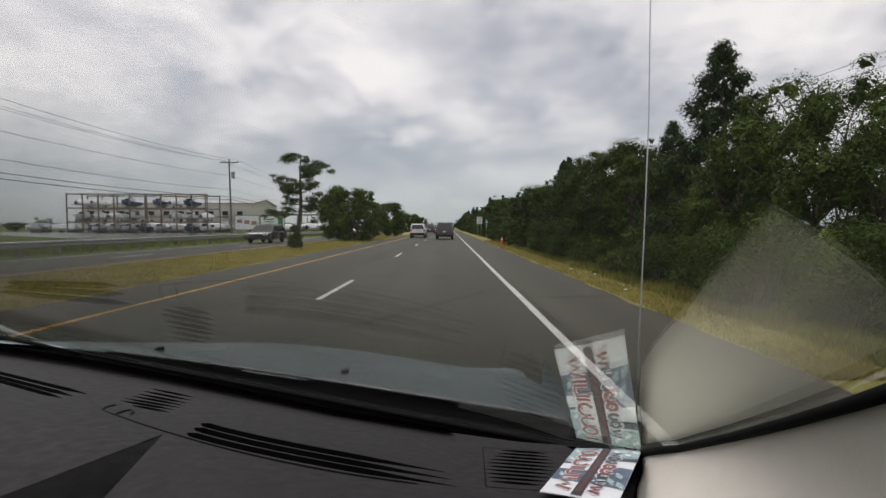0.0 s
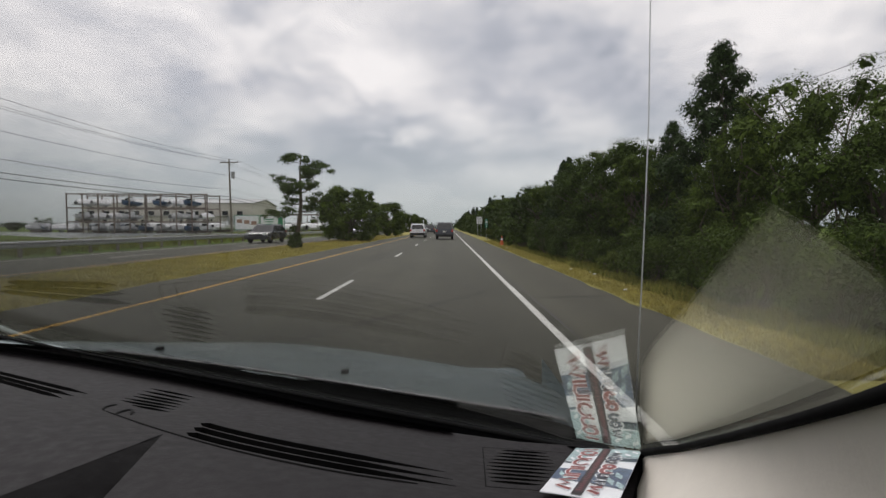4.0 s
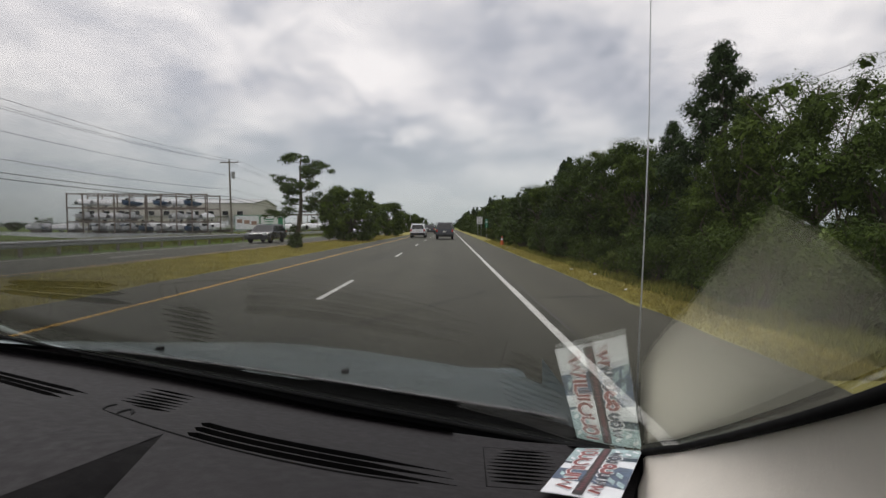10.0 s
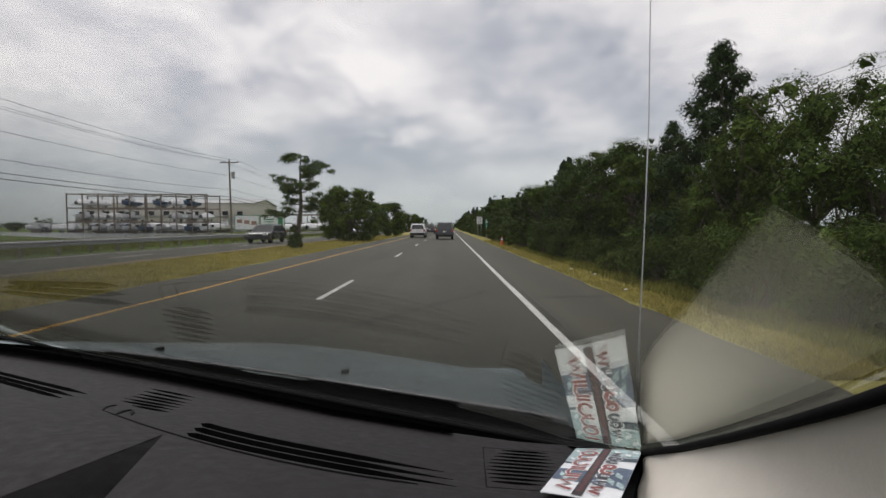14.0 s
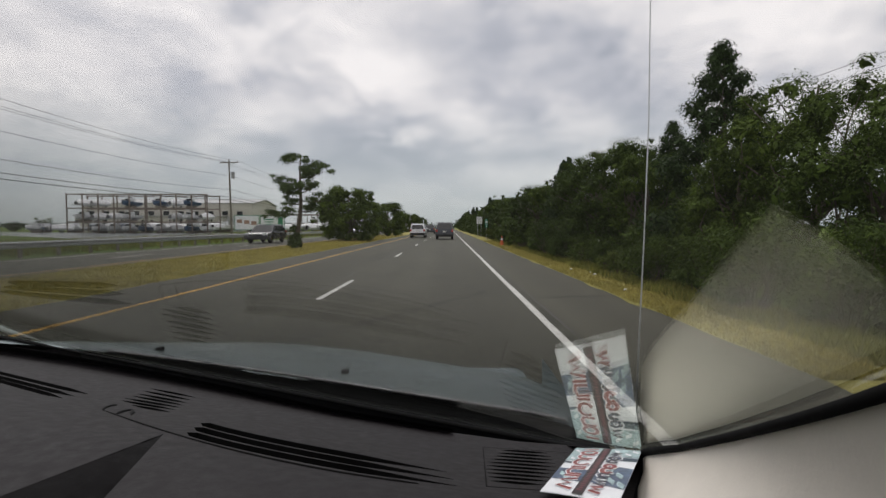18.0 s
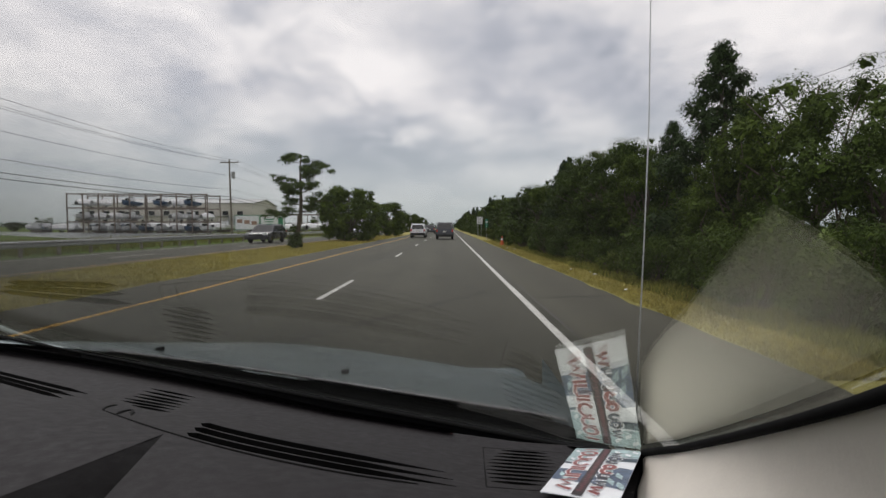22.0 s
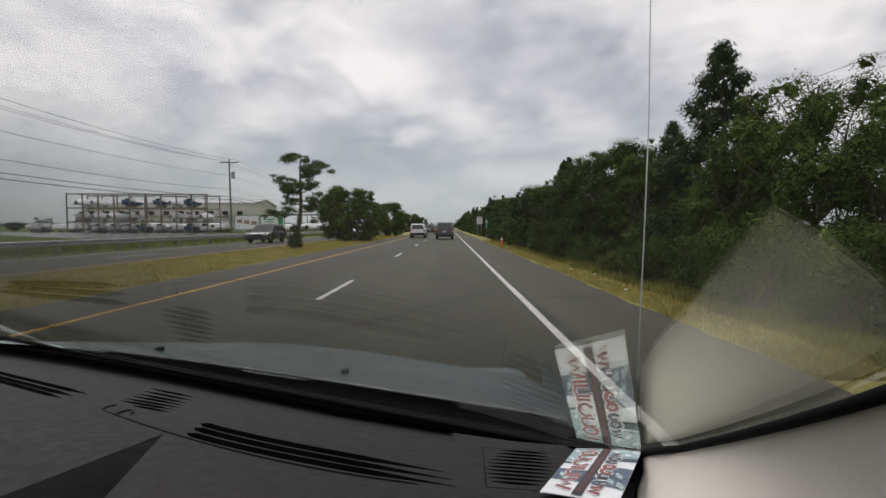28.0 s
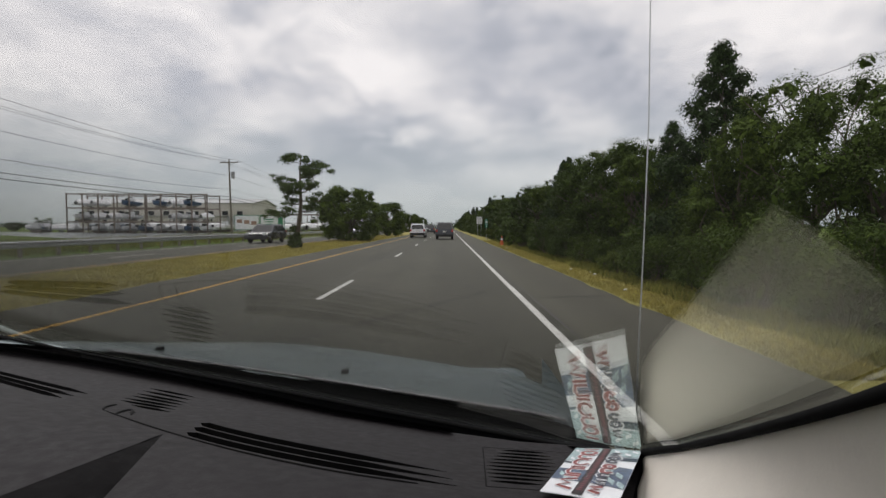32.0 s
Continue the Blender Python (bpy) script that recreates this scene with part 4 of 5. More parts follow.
def glyph(uc, vc, du, dv, shape, mat):
    """A plain outlined shape: a zigzag, a bar, an arch, a ring or a hook."""
    if shape == "zigzag":
        pts = [(uc + du, vc + dv), (uc - du, vc + dv * 0.55), (uc + du * 0.4, vc), (uc - du, vc - dv * 0.55), (uc + du, vc - dv)]
    elif shape == "bar":
        pts = [(uc + du, vc), (uc, vc), (uc - du, vc)]
    elif shape == "arch":
        pts = [(uc + du, vc + dv), (uc - du * 0.7, vc + dv), (uc - du, vc), (uc - du * 0.7, vc - dv), (uc + du, vc - dv)]
    else:
        turn = 2 * math.pi if shape == "ring" else 1.6 * math.pi
        pts = [(uc + du * math.cos(0.4 + turn * i / 14), vc + dv * math.sin(0.4 + turn * i / 14)) for i in range(15)]
    stroke("print_outline", pts, 0.050, M_PAPER, 0.0010)
    stroke("printed_shape", pts, 0.030, mat, 0.0013)
    stroke("printed_shape", pts, 0.008, M_MAROON if mat is M_RED else M_CAMO, 0.0016)


for vc, dv, shape in ((0.86, 0.075, "zigzag"), (0.745, 0.01, "bar"), (0.66, 0.05, "arch"), (0.575, 0.01, "bar"), (0.46, 0.07, "hook"), (0.31, 0.05, "arch"), (0.19, 0.05, "ring"), (0.07, 0.02, "bar")):
    glyph(0.30, vc, 0.115, dv, shape, M_RED)
for vc, dv, shape, mat in ((0.90, 0.04, "zigzag", M_RED), (0.81, 0.03, "zigzag", M_INK), (0.74, 0.01, "bar", M_INK), (0.69, 0.025, "arch", M_INK), (0.60, 0.045, "hook", M_RED), (0.51, 0.035, "ring", M_RED),
                           (0.40, 0.03, "hook", M_INK), (0.31, 0.035, "ring", M_INK), (0.19, 0.05, "zigzag", M_INK)):
    glyph(0.715, vc, 0.065, dv, shape, mat)


# ---- vehicles on the road ----
def suv(name, paint, at, rz, label, w=1.88, l=4.7, h=1.74, tail=True):
    """A sport utility car: body, cabin, panes, wheels, lamps; front along +y."""
    ob = thing(name, at, rz, label, "car", "traffic")
    L = l / 2
    belt, sill = 0.60 * h, 0.33
    prof = [(-L + 0.04, sill + 0.12), (-L, 0.62), (-L + 0.03, 0.85), (-L + 0.06, belt), (L - 1.35, belt + 0.02), (L - 0.35, belt - 0.10), (L - 0.08, belt - 0.22), (L, 0.62), (L - 0.05, sill), (L - 0.45, sill - 0.02), (-L + 0.5, sill - 0.02)]
    bm = bmesh.new()
    rws = []
    for fx, ins in ((-1, 0.045), (-0.97, 0.0), (-0.6, -0.005), (0.6, -0.005), (0.97, 0.0), (1, 0.045)):
        rws.append([(fx * w / 2, y * (1 - ins * 0.5), z - (ins * 0.6 if z > 0.8 else -ins * 0.6)) for y, z in prof])
    vs = [[bm.verts.new(p) for p in r] for r in rws]
    n = len(prof)
    for a, b in zip(vs, vs[1:]):
        for i in range(n):
            bm.faces.new((a[i], a[(i + 1) % n], b[(i + 1) % n], b[i]))
    bm.faces.new(vs[0][::-1])
    bm.faces.new(vs[-1])
    body = part("body", bm, paint, ob)
    # cabin frustum
    y0, y1, t0, t1 = -L + 0.07, L - 1.2, -L + 0.42, L - 1.95
    wb, wt_ = w / 2 - 0.03, w / 2 - 0.20
    bm = bmesh.new()
    lo = [(-wb, y0, belt - 0.01), (wb, y0, belt - 0.01), (wb, y1, belt + 0.01), (-wb, y1, belt + 0.01)]
    hi = [(-wt_, t0, h - 0.06), (wt_, t0, h - 0.06), (wt_, t1, h - 0.04), (-wt_, t1, h - 0.04)]
    rf = [(x * 0.88, y * 0.93 + (0.0), h) for x, y, z in hi]
    A, Bv, C = [[bm.verts.new(p) for p in q] for q in (lo, hi, rf)]
    for P, Q in ((A, Bv), (Bv, C)):
        for i in range(4):
            bm.faces.new((P[i], P[(i + 1) % 4], Q[(i + 1) % 4], Q[i]))
    bm.faces.new(C)
    part("cabin", bm, paint, ob)

    def pane(name_, c00, c10, c11, c01, f0, f1, g0_, g1_, out):
        c00, c10, c11, c01, out = [Vector(q) for q in (c00, c10, c11, c01, out)]
        def P(u, v):
            return (c00 * (1 - u) + c10 * u) * (1 - v) + (c01 * (1 - u) + c11 * u) * v + out
        b_ = bmesh.new()
        q = [b_.verts.new(P(u, v)) for u, v in ((f0, g0_), (f1, g0_), (f1, g1_), (f0, g1_))]
        q2 = [b_.verts.new(P(u, v) - out * 1.6) for u, v in ((f0, g0_), (f1, g0_), (f1, g1_), (f0, g1_))]
        b_.faces.new(q)
        for i in range(4):
            b_.faces.new((q[i], q[(i + 1) % 4], q2[(i + 1) % 4], q2[i]))
        part(name_, b_, M_TINT, ob)

    pane("rear_window", lo[0], lo[1], hi[1], hi[0], 0.07, 0.93, 0.06, 0.88, (0, -0.012, 0.004))
    pane("front_window", lo[2], lo[3], hi[3], hi[2], 0.06, 0.94, 0.06, 0.92, (0, 0.012, 0.006))
    for i, j, sx in ((1, 2, 1), (3, 0, -1)):
        for a, b in ((0.07, 0.30), (0.33, 0.60), (0.63, 0.90)):
            pane("side_window", lo[i], lo[j], hi[j], hi[i], a if sx > 0 else 1 - b, b if sx > 0 else 1 - a, 0.08, 0.86, (0.010 * sx, 0, 0.003))
    part("rear_bumper", box((w * 0.98, 0.16, 0.26), (0, -L + 0.03, 0.50), 0.04), M_COWL, ob)
    part("front_bumper", box((w * 0.98, 0.14, 0.24), (0, L - 0.04, 0.46), 0.04), M_COWL, ob)
    part("number_plate", box((0.32, 0.02, 0.16), (0, -L - 0.005, 0.86), 0.004), M_PLATE, ob, "plain pale plate")
    part("grille", box((w * 0.55, 0.05, 0.16), (0, L - 0.02, 0.70), 0.02), M_COWL, ob)
    for sx in (-1, 1):
        part("tail_lamp", box((0.20, 0.12, 0.26), (sx * (w / 2 - 0.12), -L + 0.05, 0.94), 0.03), M_LAMP, ob, "red tail lamp")
        part("headlamp", box((0.36, 0.16, 0.15), (sx * (w / 2 - 0.24), L - 0.10, 0.78), 0.03), M_CLEAR, ob, "clear headlamp")
        part("side_mirror", box((0.20, 0.10, 0.15), (sx * (w / 2 + 0.09), L - 1.55, belt + 0.12), 0.03), paint, ob)
        part("roof_rail", tube([(sx * (wt_ - 0.06), t0 + 0.15, h + 0.01), (sx * (wt_ - 0.06), t0 + 0.25, h + 0.04), (sx * (wt_ - 0.06), t1 - 0.2, h + 0.04), (sx * (wt_ - 0.06), t1 - 0.1, h + 0.01)], 0.016, 6), M_COWL, ob)
        for yy in (-L + 0.95, L - 0.95):
            wheel(ob, sx * (w / 2 - 0.11), yy, 0.35, 0.22, None, sx)
            bm = bmesh.new()
            pts = [(sx * (w / 2 + 0.003), yy + 0.42 * math.cos(u), 0.36 + 0.42 * math.sin(u)) for u in [math.pi * k / 10 for k in range(11)]]
            add_tube(bm, pts, 0.035, 6)
            part("wheel_arch", bm, M_COWL, ob)
    return ob


M_TINT = material("tinted_car_glass", (0.012, 0.014, 0.016), 0.08, vary=0.1, spec=0.6)
M_PLATE = material("plate_pale", (0.6, 0.6, 0.55), 0.5, vary=0.05)
M_LAMP = material("tail_lamp_red", (0.35, 0.02, 0.02), 0.15, vary=0.15)
M_CLEAR = material("headlamp_clear", (0.6, 0.62, 0.63), 0.1, vary=0.1)
M_DARKPAINT = material("car_paint_charcoal", (0.028, 0.032, 0.042), 0.22, vary=0.08, coat=0.6)
M_WHITEPAINT = material("car_paint_white", (0.72, 0.73, 0.74), 0.3, vary=0.05, coat=0.4)
M_SILVER = material("car_paint_silver", (0.40, 0.42, 0.44), 0.3, 0.4, vary=0.05, coat=0.4)
suv("suv", M_DARKPAINT, (-0.50, 51.0, 0.006), 0, "dark charcoal sport utility car ahead in the same lane", h=1.84)
suv("suv", M_WHITEPAINT, (-3.85, 58.0, 0.006), 0, "white sport utility car in the passing lane")
suv("suv", M_DARKPAINT, (-3.7, 90.0, 0.006), 0, "dark sport utility car far ahead in the passing lane")
suv("suv", M_WHITEPAINT, (-15.7, 78.0, 0.008), 180, "white oncoming compact sport utility car on the opposite road", l=4.4, h=1.66)
suv("suv", M_DARKPAINT, (-15.6, 39.0, 0.008), 180, "dark oncoming car on the opposite road", l=4.5, h=1.55)
suv("suv", M_SILVER, (-15.7, 118.0, 0.008), 180, "silver oncoming car on the opposite road", l=4.6, h=1.55)
suv("suv", M_WHITEPAINT, (-13.2, 150.0, 0.008), 180, "white oncoming car far along the opposite road", l=4.5, h=1.6)


# ---- poles and cables ----
def pole(name, label, h, arms, low=True):
    ob = thing(name, label=label, category="utility pole", group="utility poles")
    part("shaft", tube([(0, 0, -0.3), (0, 0, h * 0.5), (0.02, 0, h)], [0.15, 0.125, 0.09], 10), M_POLE, ob, "weathered grey-brown timber")
    for z, wdt in arms:
        arm = part("crossarm", box((wdt, 0.11, 0.13), (0, 0.12, z), 0.012), M_POLE, ob)
        for x in (-wdt * 0.46, -wdt * 0.2, wdt * 0.46):
            part("insulator", tube([(x, 0.12, z + 0.06), (x, 0.12, z + 0.14), (x, 0.12, z + 0.2)], [0.03, 0.06, 0.035], 8), M_CERAMIC, arm)
        for sx in (-1, 1):
            part("brace", tube([(sx * wdt * 0.3, 0.13, z - 0.05), (0, 0.14, z - 0.55)], 0.02, 5), M_STEEL, arm)
    return ob


left = pole("utility_pole", "tall weathered timber utility pole with a crossarm", 10.6, [(10.2, 2.5)])
left_at = [(-30.0, 63 + 50 * k) for k in range(-1, 8)]
left.matrix_basis = pose(-30, 13, 0)
for i, (x, y) in enumerate(left_at[1:]):
    copy_thing(left, pose(x + (0.6 if i % 3 == 1 else 0), y, 0, 0.8 * (i % 2), 1.2 * ((i % 3) - 1), 0))
bm = bmesh.new()
add_tube(bm, [(0, 0, 0), (0, 0, 0.9)], 0.24, 12)
tr = thing("pole_transformer", (-29.68, 63.0, 8.0), 0, "grey can-shaped transformer hung on the pole", "transformer")
part("can", bm, M_CERAMIC, tr)
part("bracket", box((0.25, 0.08, 0.08), (-0.2, 0, 0.5)), M_STEEL, tr)
right = pole("utility_pole", "timber utility pole rising behind the trees", 10.8, [(10.1, 2.2), (8.9, 1.6)])
right.matrix_basis = pose(22, 34, 0, 0, -2.0)
for y in (-11, 79, 124, 169, 214):
    copy_thing(right, pose(22, y, 0, 0, -1.0))


def cable(line, a, b, sag, r):
    pts = []
    for i in range(13):
        f = i / 12
        pts.append((a[0] + (b[0] - a[0]) * f, a[1] + (b[1] - a[1]) * f, a[2] + (b[2] - a[2]) * f - sag * 4 * f * (1 - f)))
    part("cable", tube(pts, r, 5), M_WIRE, line)


lines = thing("power_line", (-30, 13, 0), 0, "black power and telephone cables strung between timber poles", "power line")
for i in range(-1, len(left_at) - 1):
    ya = left_at[0][1] - 50 - 13 if i < 0 else left_at[i][1] - 13
    yb = left_at[i + 1][1] - 13
    for dx, z, sag, r in ((-1.15, 10.4, 0.9, 0.014), (-0.5, 10.4, 0.9, 0.014), (1.15, 10.4, 0.9, 0.014), (0, 8.4, 0.7, 0.014), (0.1, 6.5, 0.7, 0.017), (0.12, 5.5, 0.6, 0.026), (0.15, 5.1, 0.6, 0.028)):
        cable(lines, (dx, ya, z), (dx, yb, z), sag, r)
lines = thing("power_line", (22, 8, 0), 0, "black power cables behind the trees", "power line")
for ya, yb in ((-64, -19), (-19, 26), (26, 71), (71, 116), (116, 161), (161, 206)):
    for dx, z, sag, r in ((-1.0, 10.3, 0.7, 0.014), (1.0, 10.3, 0.7, 0.014), (-0.7, 9.1, 0.7, 0.014), (0.1, 7.4, 0.6, 0.02)):
        cable(lines, (dx, ya, z), (dx, yb, z), sag, r)

# ---- guard rail beyond the opposite road ----
rail = thing("guard_rail", (-18.9, 10, 0), 0, "galvanised steel guard rail beside the opposite road", "guard rail")
bm = bmesh.new()
sec = [(0, 0.40), (0.05, 0.44), (0.05, 0.50), (0.0, 0.54), (0.0, 0.57), (0.05, 0.61), (0.05, 0.67), (0, 0.71)]
grid_mesh(bm, [[(x, y, z) for x, z in sec] for y in (0, 20, 40, 60, 80)])
part("beam", bm, M_STEEL, rail)
for k in range(41):
    part("post", box((0.10, 0.15, 0.75), (-0.08, k * 2.0, 0.36)), M_POLE, rail)

# ---- signs on the verge ----
M_SIGNWHITE = material("sign_white", (0.78, 0.79, 0.79), 0.4, vary=0.04)
M_SIGNGREEN = material("sign_green", (0.01, 0.19, 0.10), 0.4, vary=0.06)
M_SIGNBLACK = material("sign_black", (0.012, 0.012, 0.012), 0.5, vary=0.1)


def lettering(text, size, at, mat, parent):
    """Raised lettering in the built-in font, standing upright and facing -y."""
    cu = bpy.data.curves.new("lettering", "FONT")
    cu.body, cu.size, cu.align_x, cu.align_y, cu.extrude = text, size, "CENTER", "CENTER", 0.001
    tmp = new("lettering", cu)
    me = bpy.data.meshes.new_from_object(tmp.evaluated_get(bpy.context.evaluated_depsgraph_get()))
    bpy.data.objects.remove(tmp)
    me.materials.clear()
    me.materials.append(mat)
    ob = new("lettering", me)
    ob.parent = parent
    ob.matrix_basis = pose(*at, 90, 0, 0)
    return ob


sg = thing("speed_limit_sign", (3.95, 60, 0), 0, "white speed limit sign reading SPEED LIMIT 50 on two posts", "road sign")
panel = part("panel", box((0.76, 0.012, 0.94), (0, 0, 2.2), 0.005), M_SIGNWHITE, sg)
for sz, at in (((0.70, 0.004, 0.014), (0, -0.008, 2.64)), ((0.70, 0.004, 0.014), (0, -0.008, 1.76)), ((0.014, 0.004, 0.88), (-0.35, -0.008, 2.2)), ((0.014, 0.004, 0.88), (0.35, -0.008, 2.2))):
    part("border", box(sz, at), M_SIGNBLACK, panel)
lettering("SPEED", 0.20, (0, -0.010, 2.50), M_SIGNBLACK, panel)
lettering("LIMIT", 0.20, (0, -0.010, 2.30), M_SIGNBLACK, panel)
lettering("50", 0.46, (0, -0.010, 1.97), M_SIGNBLACK, panel)
for x in (-0.22, 0.22):
    part("post", box((0.05, 0.04, 2.6), (x, 0.03, 1.25)), M_STEEL, sg)
ms = thing("mile_sign", (4.05, 50, 0), 0, "narrow green mile marker reading MILE 2 on a steel post", "road sign")
panel = part("panel", box((0.30, 0.010, 0.92), (0, 0, 1.75), 0.004), M_SIGNGREEN, ms)
bm = bmesh.new()
add_tube(bm, [(0, -0.006, 1.88), (0, -0.012, 1.88)], 0.11, 20)
shield = part("route_disc", bm, M_SIGNWHITE, panel)
lettering("47", 0.13, (0, -0.015, 1.88), M_SIGNBLACK, shield)
lettering("NORTH", 0.075, (0, -0.009, 2.10), M_SIGNWHITE, panel)
lettering("MILE", 0.10, (0, -0.009, 1.66), M_SIGNWHITE, panel)
lettering("2", 0.20, (0, -0.009, 1.45), M_SIGNWHITE, panel)
part("post", box((0.05, 0.04, 2.2), (0, 0.03, 1.0)), M_STEEL, ms)

# traffic cone on the verge
M_ORANGE = material("cone_orange", (0.62, 0.12, 0.03), 0.5, vary=0.12)
cone = thing("traffic_cone", (3.9, 34, 0.012), 20, "orange traffic cone with a white collar on the verge", "traffic cone")
part("base", box((0.36, 0.36, 0.03), (0, 0, 0.015), 0.006), M_ORANGE, cone)
part("body", tube([(0, 0, 0.03), (0, 0, 0.68), (0, 0, 0.7)], [0.14, 0.03, 0.02], 16), M_ORANGE, cone)
part("collar", tube([(0, 0, 0.36), (0, 0, 0.52)], [0.092, 0.066], 16), M_SIGNWHITE, cone, "white reflective band")

# litter on the verge
rng = random.Random(77)
for k in range(9):
    bm = bmesh.new()
    bmesh.ops.create_icosphere(bm, subdivisions=1, radius=0.05)
    for v in bm.verts:
        v.co = Vector((v.co.x * rng.uniform(0.6, 1.8), v.co.y * rng.uniform(0.6, 1.5), v.co.z * 0.4))
    s_ = part("litter", bm, M_SIGNWHITE)
    s_.location = (rng.uniform(3.6, 4.3), rng.uniform(7, 40), 0.03)
    tagged(s_, "small crumpled white scrap of litter on the grass", "litter", "litter")

# ---- billboard and boatyard ----
bb = thing("billboard", (-41, 99, 0), 8, "low white two-panel roadside billboard on timber posts", "billboard")
M_PRINT = material("billboard_print_green", (0.03, 0.22, 0.10), 0.5, vary=0.2)
M_PRINT2 = material("billboard_print_tan", (0.35, 0.22, 0.16), 0.5, vary=0.4)
for sx in (-1, 1):
    pn = part("panel", box((5.0, 0.12, 3.0), (sx * 2.65, 0, 2.3), 0.02), M_SIGNWHITE, bb)
    for sz, at in (((5.1, 0.16, 0.12), (sx * 2.65, 0, 3.84)), ((5.1, 0.16, 0.12), (sx * 2.65, 0, 0.76)), ((0.12, 0.16, 3.0), (sx * 2.65 - 2.5, 0, 2.3)), ((0.12, 0.16, 3.0), (sx * 2.65 + 2.5, 0, 2.3))):
        part("frame_rail", box(sz, at), M_SIGNGREEN, pn)
    for k in range(3):
        part("post", box((0.2, 0.2, 1.6), (sx * 2.65 + (k - 1) * 2.0, 0.2, 0.4)), M_POLE, bb)
part("printed_panel", box((1.0, 0.02, 2.4), (4.3, -0.08, 2.3)), M_PRINT, bb)
for k in range(3):
    part("printed_bar", box((2.2 - 0.4 * k, 0.02, 0.25), (1.9, -0.08, 3.0 - 0.55 * k)), M_PRINT, bb)
    part("printed_shape", box((1.1, 0.02, 0.8), (-4.2 + 1.5 * k, -0.08, 2.6 - 0.2 * k), 0.0), M_PRINT2, bb)

M_HULL = material("boat_hull_white", (0.70, 0.71, 0.72), 0.3, vary=0.06)
M_HULL2 = material("boat_hull_blue", (0.05, 0.09, 0.16), 0.3, vary=0.1)
M_SHED = material("shed_wall_cream", (0.50, 0.48, 0.42), 0.7, vary=0.1, scale=0.3)
M_ROOF = material("shed_roof_grey", (0.42, 0.43, 0.43), 0.6, vary=0.1, scale=0.3)


def boat(name, mat, label):
    ob = thing(name, label=label, category="boat", group="boats in the boatyard")
    bm = bmesh.new()
    rws = []
    for i in range(11):
        f = i / 10
        b_ = max(0.03, 1.15 * max(0.0, 1 - max(0, f - 0.45) ** 2 / 0.3025) ** 0.6)
        y = -3.2 + 6.6 * f
        rise = 0.35 * f ** 2
        rws.append([(-b_, y, 1.5 + rise), (-b_ * 0.9, y, 0.95 + rise * 0.8), (0, y, 0.5 + 0.75 * max(0, f - 0.6) ** 1.2), (b_ * 0.9, y, 0.95 + rise * 0.8), (b_, y, 1.5 + rise), (0, y, 1.58 + rise), (-b_, y, 1.5 + rise)])
    grid_mesh(bm, rws)
    part("hull", bm, mat, ob)
    part("wheelhouse", box((1.3, 1.9, 0.9), (0, 0.3, 2.0), 0.15), M_HULL, ob)
    part("windshield", box((1.2, 0.5, 0.45), (0, 1.15, 2.1), 0.05), M_TINT, ob)
    part("roof_canopy", box((1.5, 2.1, 0.08), (0, 0.2, 2.9), 0.03), M_HULL, ob)
    for sx in (-0.6, 0.6):
        for y in (-0.6, 1.0):
            part("canopy_post", tube([(sx, y, 1.7), (sx, y, 2.9)], 0.03, 5), M_STEEL, ob)
    part("outboard_motor", box((0.4, 0.5, 1.0), (0, -3.4, 1.2), 0.1), M_RUBBER, ob)
    part("keel_stand", box((1.2, 3.0, 0.55), (0, 0, 0.28)), M_POLE, ob)
    return ob


boats = [boat("boat", M_HULL, "white motor boat on a stand in the boatyard"), boat("boat", M_HULL2, "dark blue and white motor boat on a stand in the boatyard")]
rng = random.Random(9)


def covered_boat(name, label):
    """A boat on a trailer under a taut white cover with a ridge."""
    ob = thing(name, label=label, category="boat", group="boats in the boatyard")
    bm = bmesh.new()
    rws = []
    for i in range(11):
        f = i / 10
        b_ = 1.2 * math.sin(math.pi * (0.12 + 0.83 * f)) ** 0.5
        y = -3.0 + 6.0 * f
        top = 1.7 + 0.55 * math.sin(math.pi * (0.15 + 0.8 * f))
        rws.append([(-b_ * 0.85, y, 0.75), (-b_, y, 1.15), (-b_ * 0.55, y, top - 0.25), (0, y, top), (b_ * 0.55, y, top - 0.25), (b_, y, 1.15), (b_ * 0.85, y, 0.75)])
    grid_mesh(bm, rws)
    part("cover", bm, M_HULL, ob, "taut white tarpaulin")
    part("trailer_frame", box((1.5, 6.4, 0.12), (0, 0.4, 0.66)), M_STEEL, ob)
    for sx in (-0.95, 0.95):
        wheel(ob, sx, -0.6, 0.3, 0.2, None, 1 if sx > 0 else -1)
    return ob


boats.append(covered_boat("covered_boat", "boat on a trailer under a white tarpaulin"))
for k in range(31):
    x = -99 + 2.35 * k
    b = put(boats, rng.choice((0, 2, 2, 0, 1)), x, rng.uniform(112, 124), rng.uniform(0.85, 1.1))
    b.matrix_basis = pose(x, (rng.uniform(106, 113) if x < -52 else rng.uniform(110, 126)), 0, 0, 0, 70 + rng.uniform(-25, 40)) @ Matrix.Diagonal((1, 1, rng.uniform(0.9, 1.15), 1))
for k in range(16):
    put(boats, rng.choice((0, 0, 1, 2)), rng.uniform(-52, -33), rng.uniform(160, 240), rng.uniform(0.9, 1.2))


M_RACK = material("rack_steel_rusty", (0.21, 0.17, 0.145), 0.7, 0.3, vary=0.4, scale=1.5)


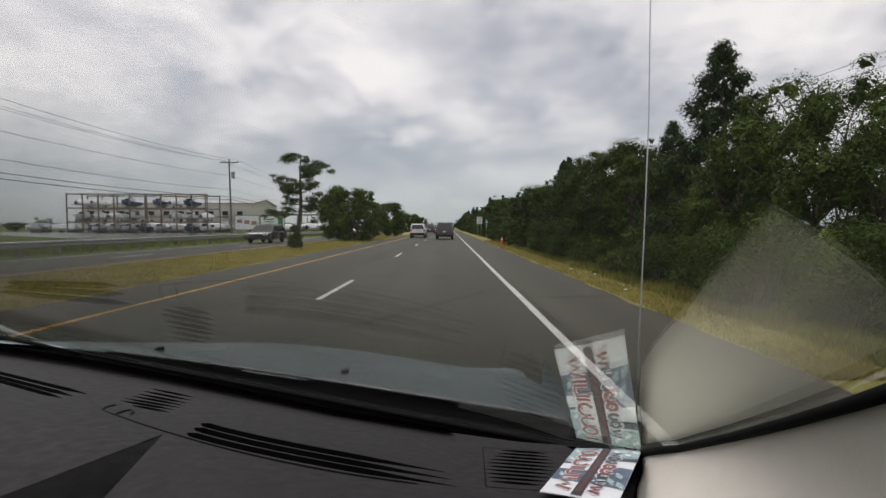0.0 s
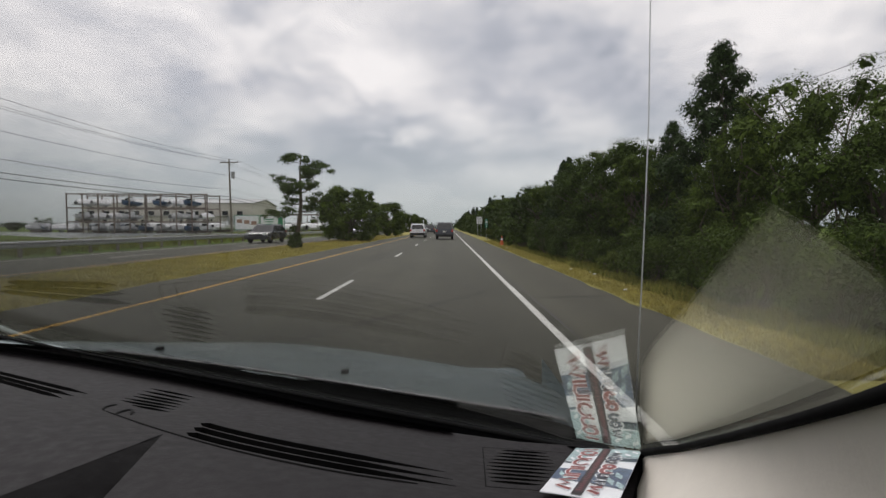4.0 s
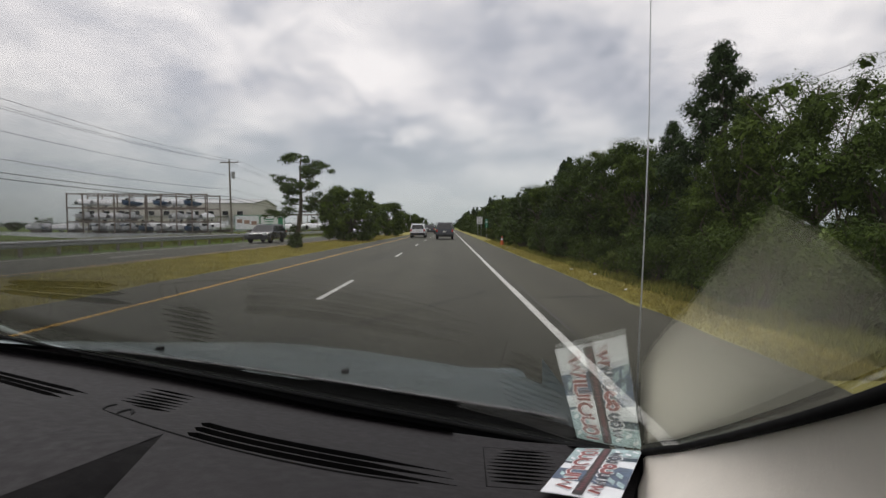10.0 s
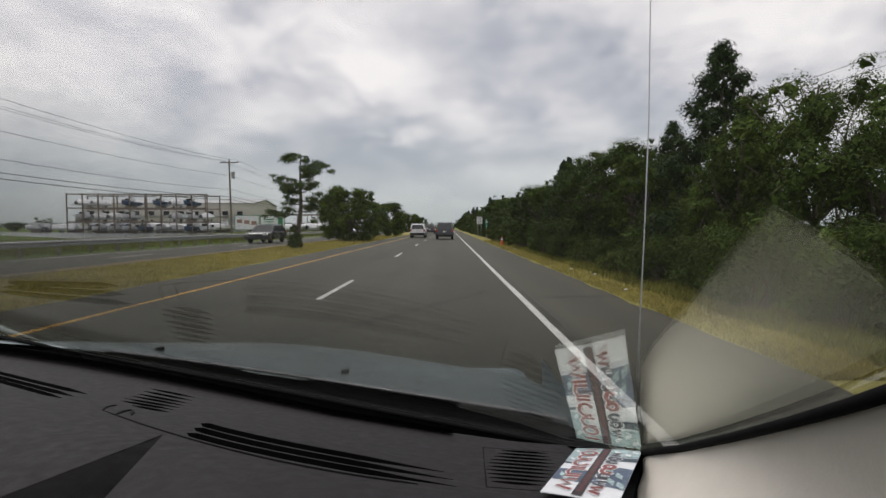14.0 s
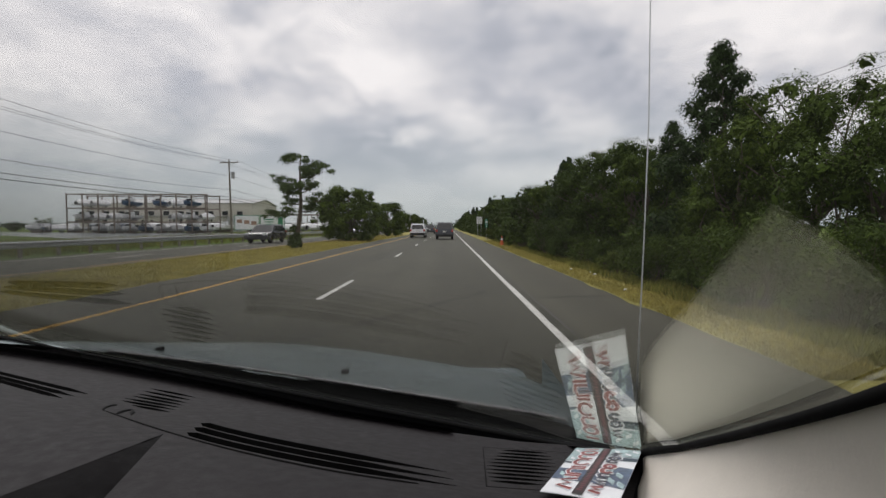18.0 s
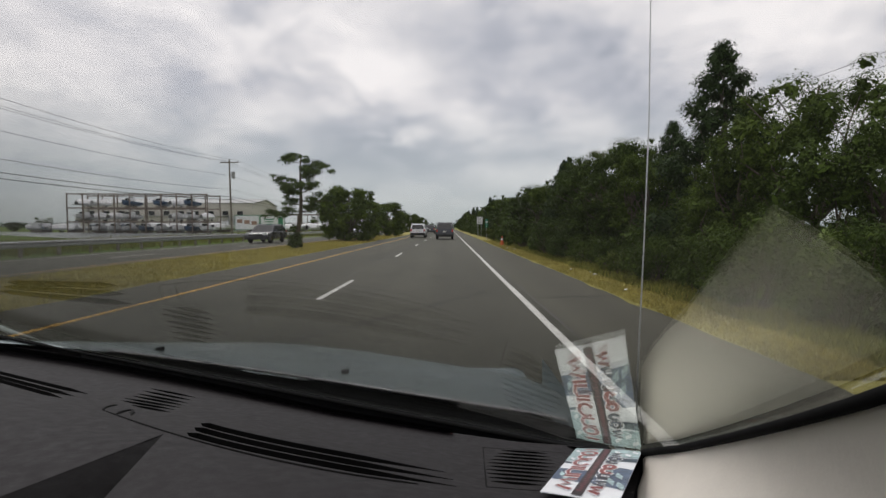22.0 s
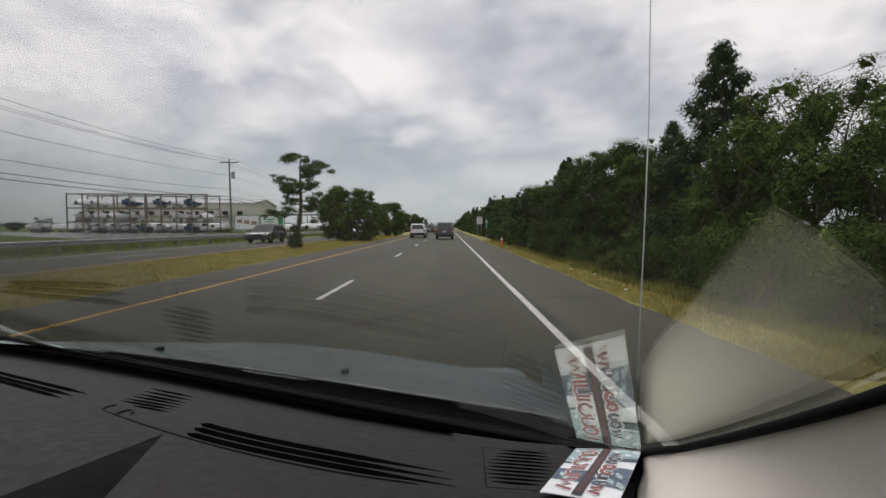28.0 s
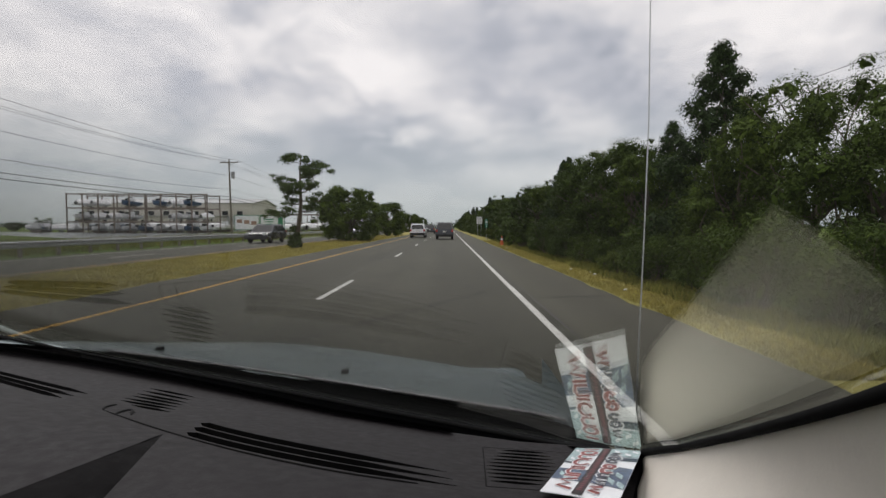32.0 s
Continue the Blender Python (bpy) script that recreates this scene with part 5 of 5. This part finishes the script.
def rack(at, rz, bays, levels, label):
    ob = thing("boat_rack", at, rz, label, "boat rack", "boat racks")
    for i in range(bays + 1):
        for y in (-3, 3):
            part("upright", box((0.2, 0.2, levels * 2.9 - 0.3), (i * 3.2, y, (levels * 2.9 - 0.3) / 2)), M_RACK, ob)
    for lv in range(1, levels + 1):
        for y in (-3, 3):
            part("beam", box((bays * 3.2, 0.18, 0.25), (bays * 1.6, y, lv * 2.9 - 0.5)), M_RACK, ob)
    return ob


for at, rz, bays, levels in (((-80, 98, 0), 3, 9, 3), ((-49, 150, 0), 4, 4, 2), ((-41, 190, 0), 4, 4, 2)):
    rack(at, rz, bays, levels, "steel boat storage rack stacked with boats")
    for i in range(bays):
        for lv in range(levels):
            if rng.random() < (0.85, 0.8, 0.5)[lv]:
                c, s = math.cos(radians(rz)), math.sin(radians(rz))
                x = i * 3.2 + 1.6
                b = put(boats, rng.choice((0, 0, 1, 2)), at[0] + c * x, at[1] + s * x, 0.85, lv * 2.9 + 2.45 if lv else 0.0)
                b.matrix_basis = pose(at[0] + c * x, at[1] + s * x, (lv * 2.9 - 0.37 if lv else 0.0), 0, 0, rz + 180) @ Matrix.Diagonal((0.85, 0.85, 0.85, 1))


def shed(at, rz, w, d, h, label, rows_of_windows=1):
    ob = thing("boat_shed", at, rz, label, "warehouse", "boatyard sheds")
    bm = bmesh.new()
    v = [bm.verts.new(p) for p in ((-w / 2, -d / 2, 0), (w / 2, -d / 2, 0), (w / 2, d / 2, 0), (-w / 2, d / 2, 0), (-w / 2, -d / 2, h), (w / 2, -d / 2, h), (w / 2, d / 2, h), (-w / 2, d / 2, h), (-w / 2, 0, h + 1.6), (w / 2, 0, h + 1.6))]
    for f in ((0, 1, 5, 4), (1, 2, 6, 9, 5), (2, 3, 7, 6), (3, 0, 4, 8, 7)):
        bm.faces.new([v[i] for i in f])
    wall = part("wall", bm, M_SHED, ob)
    for sy in (-1, 1):
        sl = math.atan2(1.6, d / 2)
        part("roof", box((w + 0.8, d / 2 / math.cos(sl) + 0.5, 0.15), (0, sy * d / 4, h + 0.85), 0, Matrix.Rotation(-sy * sl, 3, "X")), M_ROOF, ob)
    for k in range(int(w / 4)):
        for r_ in range(rows_of_windows):
            part("window", box((1.5, 0.1, 1.1), (-w / 2 + 2.5 + 4 * k, -d / 2 - 0.03, 2.2 + 3.0 * r_), 0.02), M_TINT, wall)
    if rows_of_windows > 1:
        annex = part("annex", box((w * 0.8, 6, 4.2), (-w * 0.05, -d / 2 - 3, 2.1), 0.05), M_SHED, ob, "low front annex")
        part("annex_roof", box((w * 0.82, 6.6, 0.2), (-w * 0.05, -d / 2 - 3.1, 4.35), 0.05), M_ROOF, annex)
        for k in range(int(w * 0.8 / 2.4)):
            part("annex_window", box((0.7, 0.1, 1.0), (-w * 0.44 + 2.4 * k, -d / 2 - 6.03, 2.7), 0.02), M_TINT, annex)
    part("roller_door", box((4.5, 0.12, 4.2), (w / 2 - 5, -d / 2 - 0.05, 2.1), 0.03), M_ROOF, wall)
    return ob


shed((-79, 138, 0), 4, 46, 22, 8.0, "large cream metal boat storage shed", 2)
shed((-150, 230, 0), 6, 30, 14, 4.0, "low cream shed beyond the marsh")
shed((-60, 420, 0), 3, 70, 26, 8.0, "long tan flat building in the distance", 2)
# radio mast
mast = thing("radio_mast", (-70, 330, 0), 0, "thin lattice radio mast in the distance", "mast")
part("mast_tube", tube([(0, 0, 0), (0, 0, 24)], [0.25, 0.12], 6), M_STEEL, mast)
for k in range(3):
    part("guy_wire", tube([(0, 0, 18), (8 * math.cos(k * 2.1), 8 * math.sin(k * 2.1), 0)], 0.02, 4), M_WIRE, mast)

# variants that found no place are taken away
for pool in (near_kinds, mid_kinds, kinds, near_bushes, bushes, pines, boats):
    for ob in pool:
        if ob.name not in used:
            for o in (*ob.children_recursive, ob):
                bpy.data.objects.remove(o)
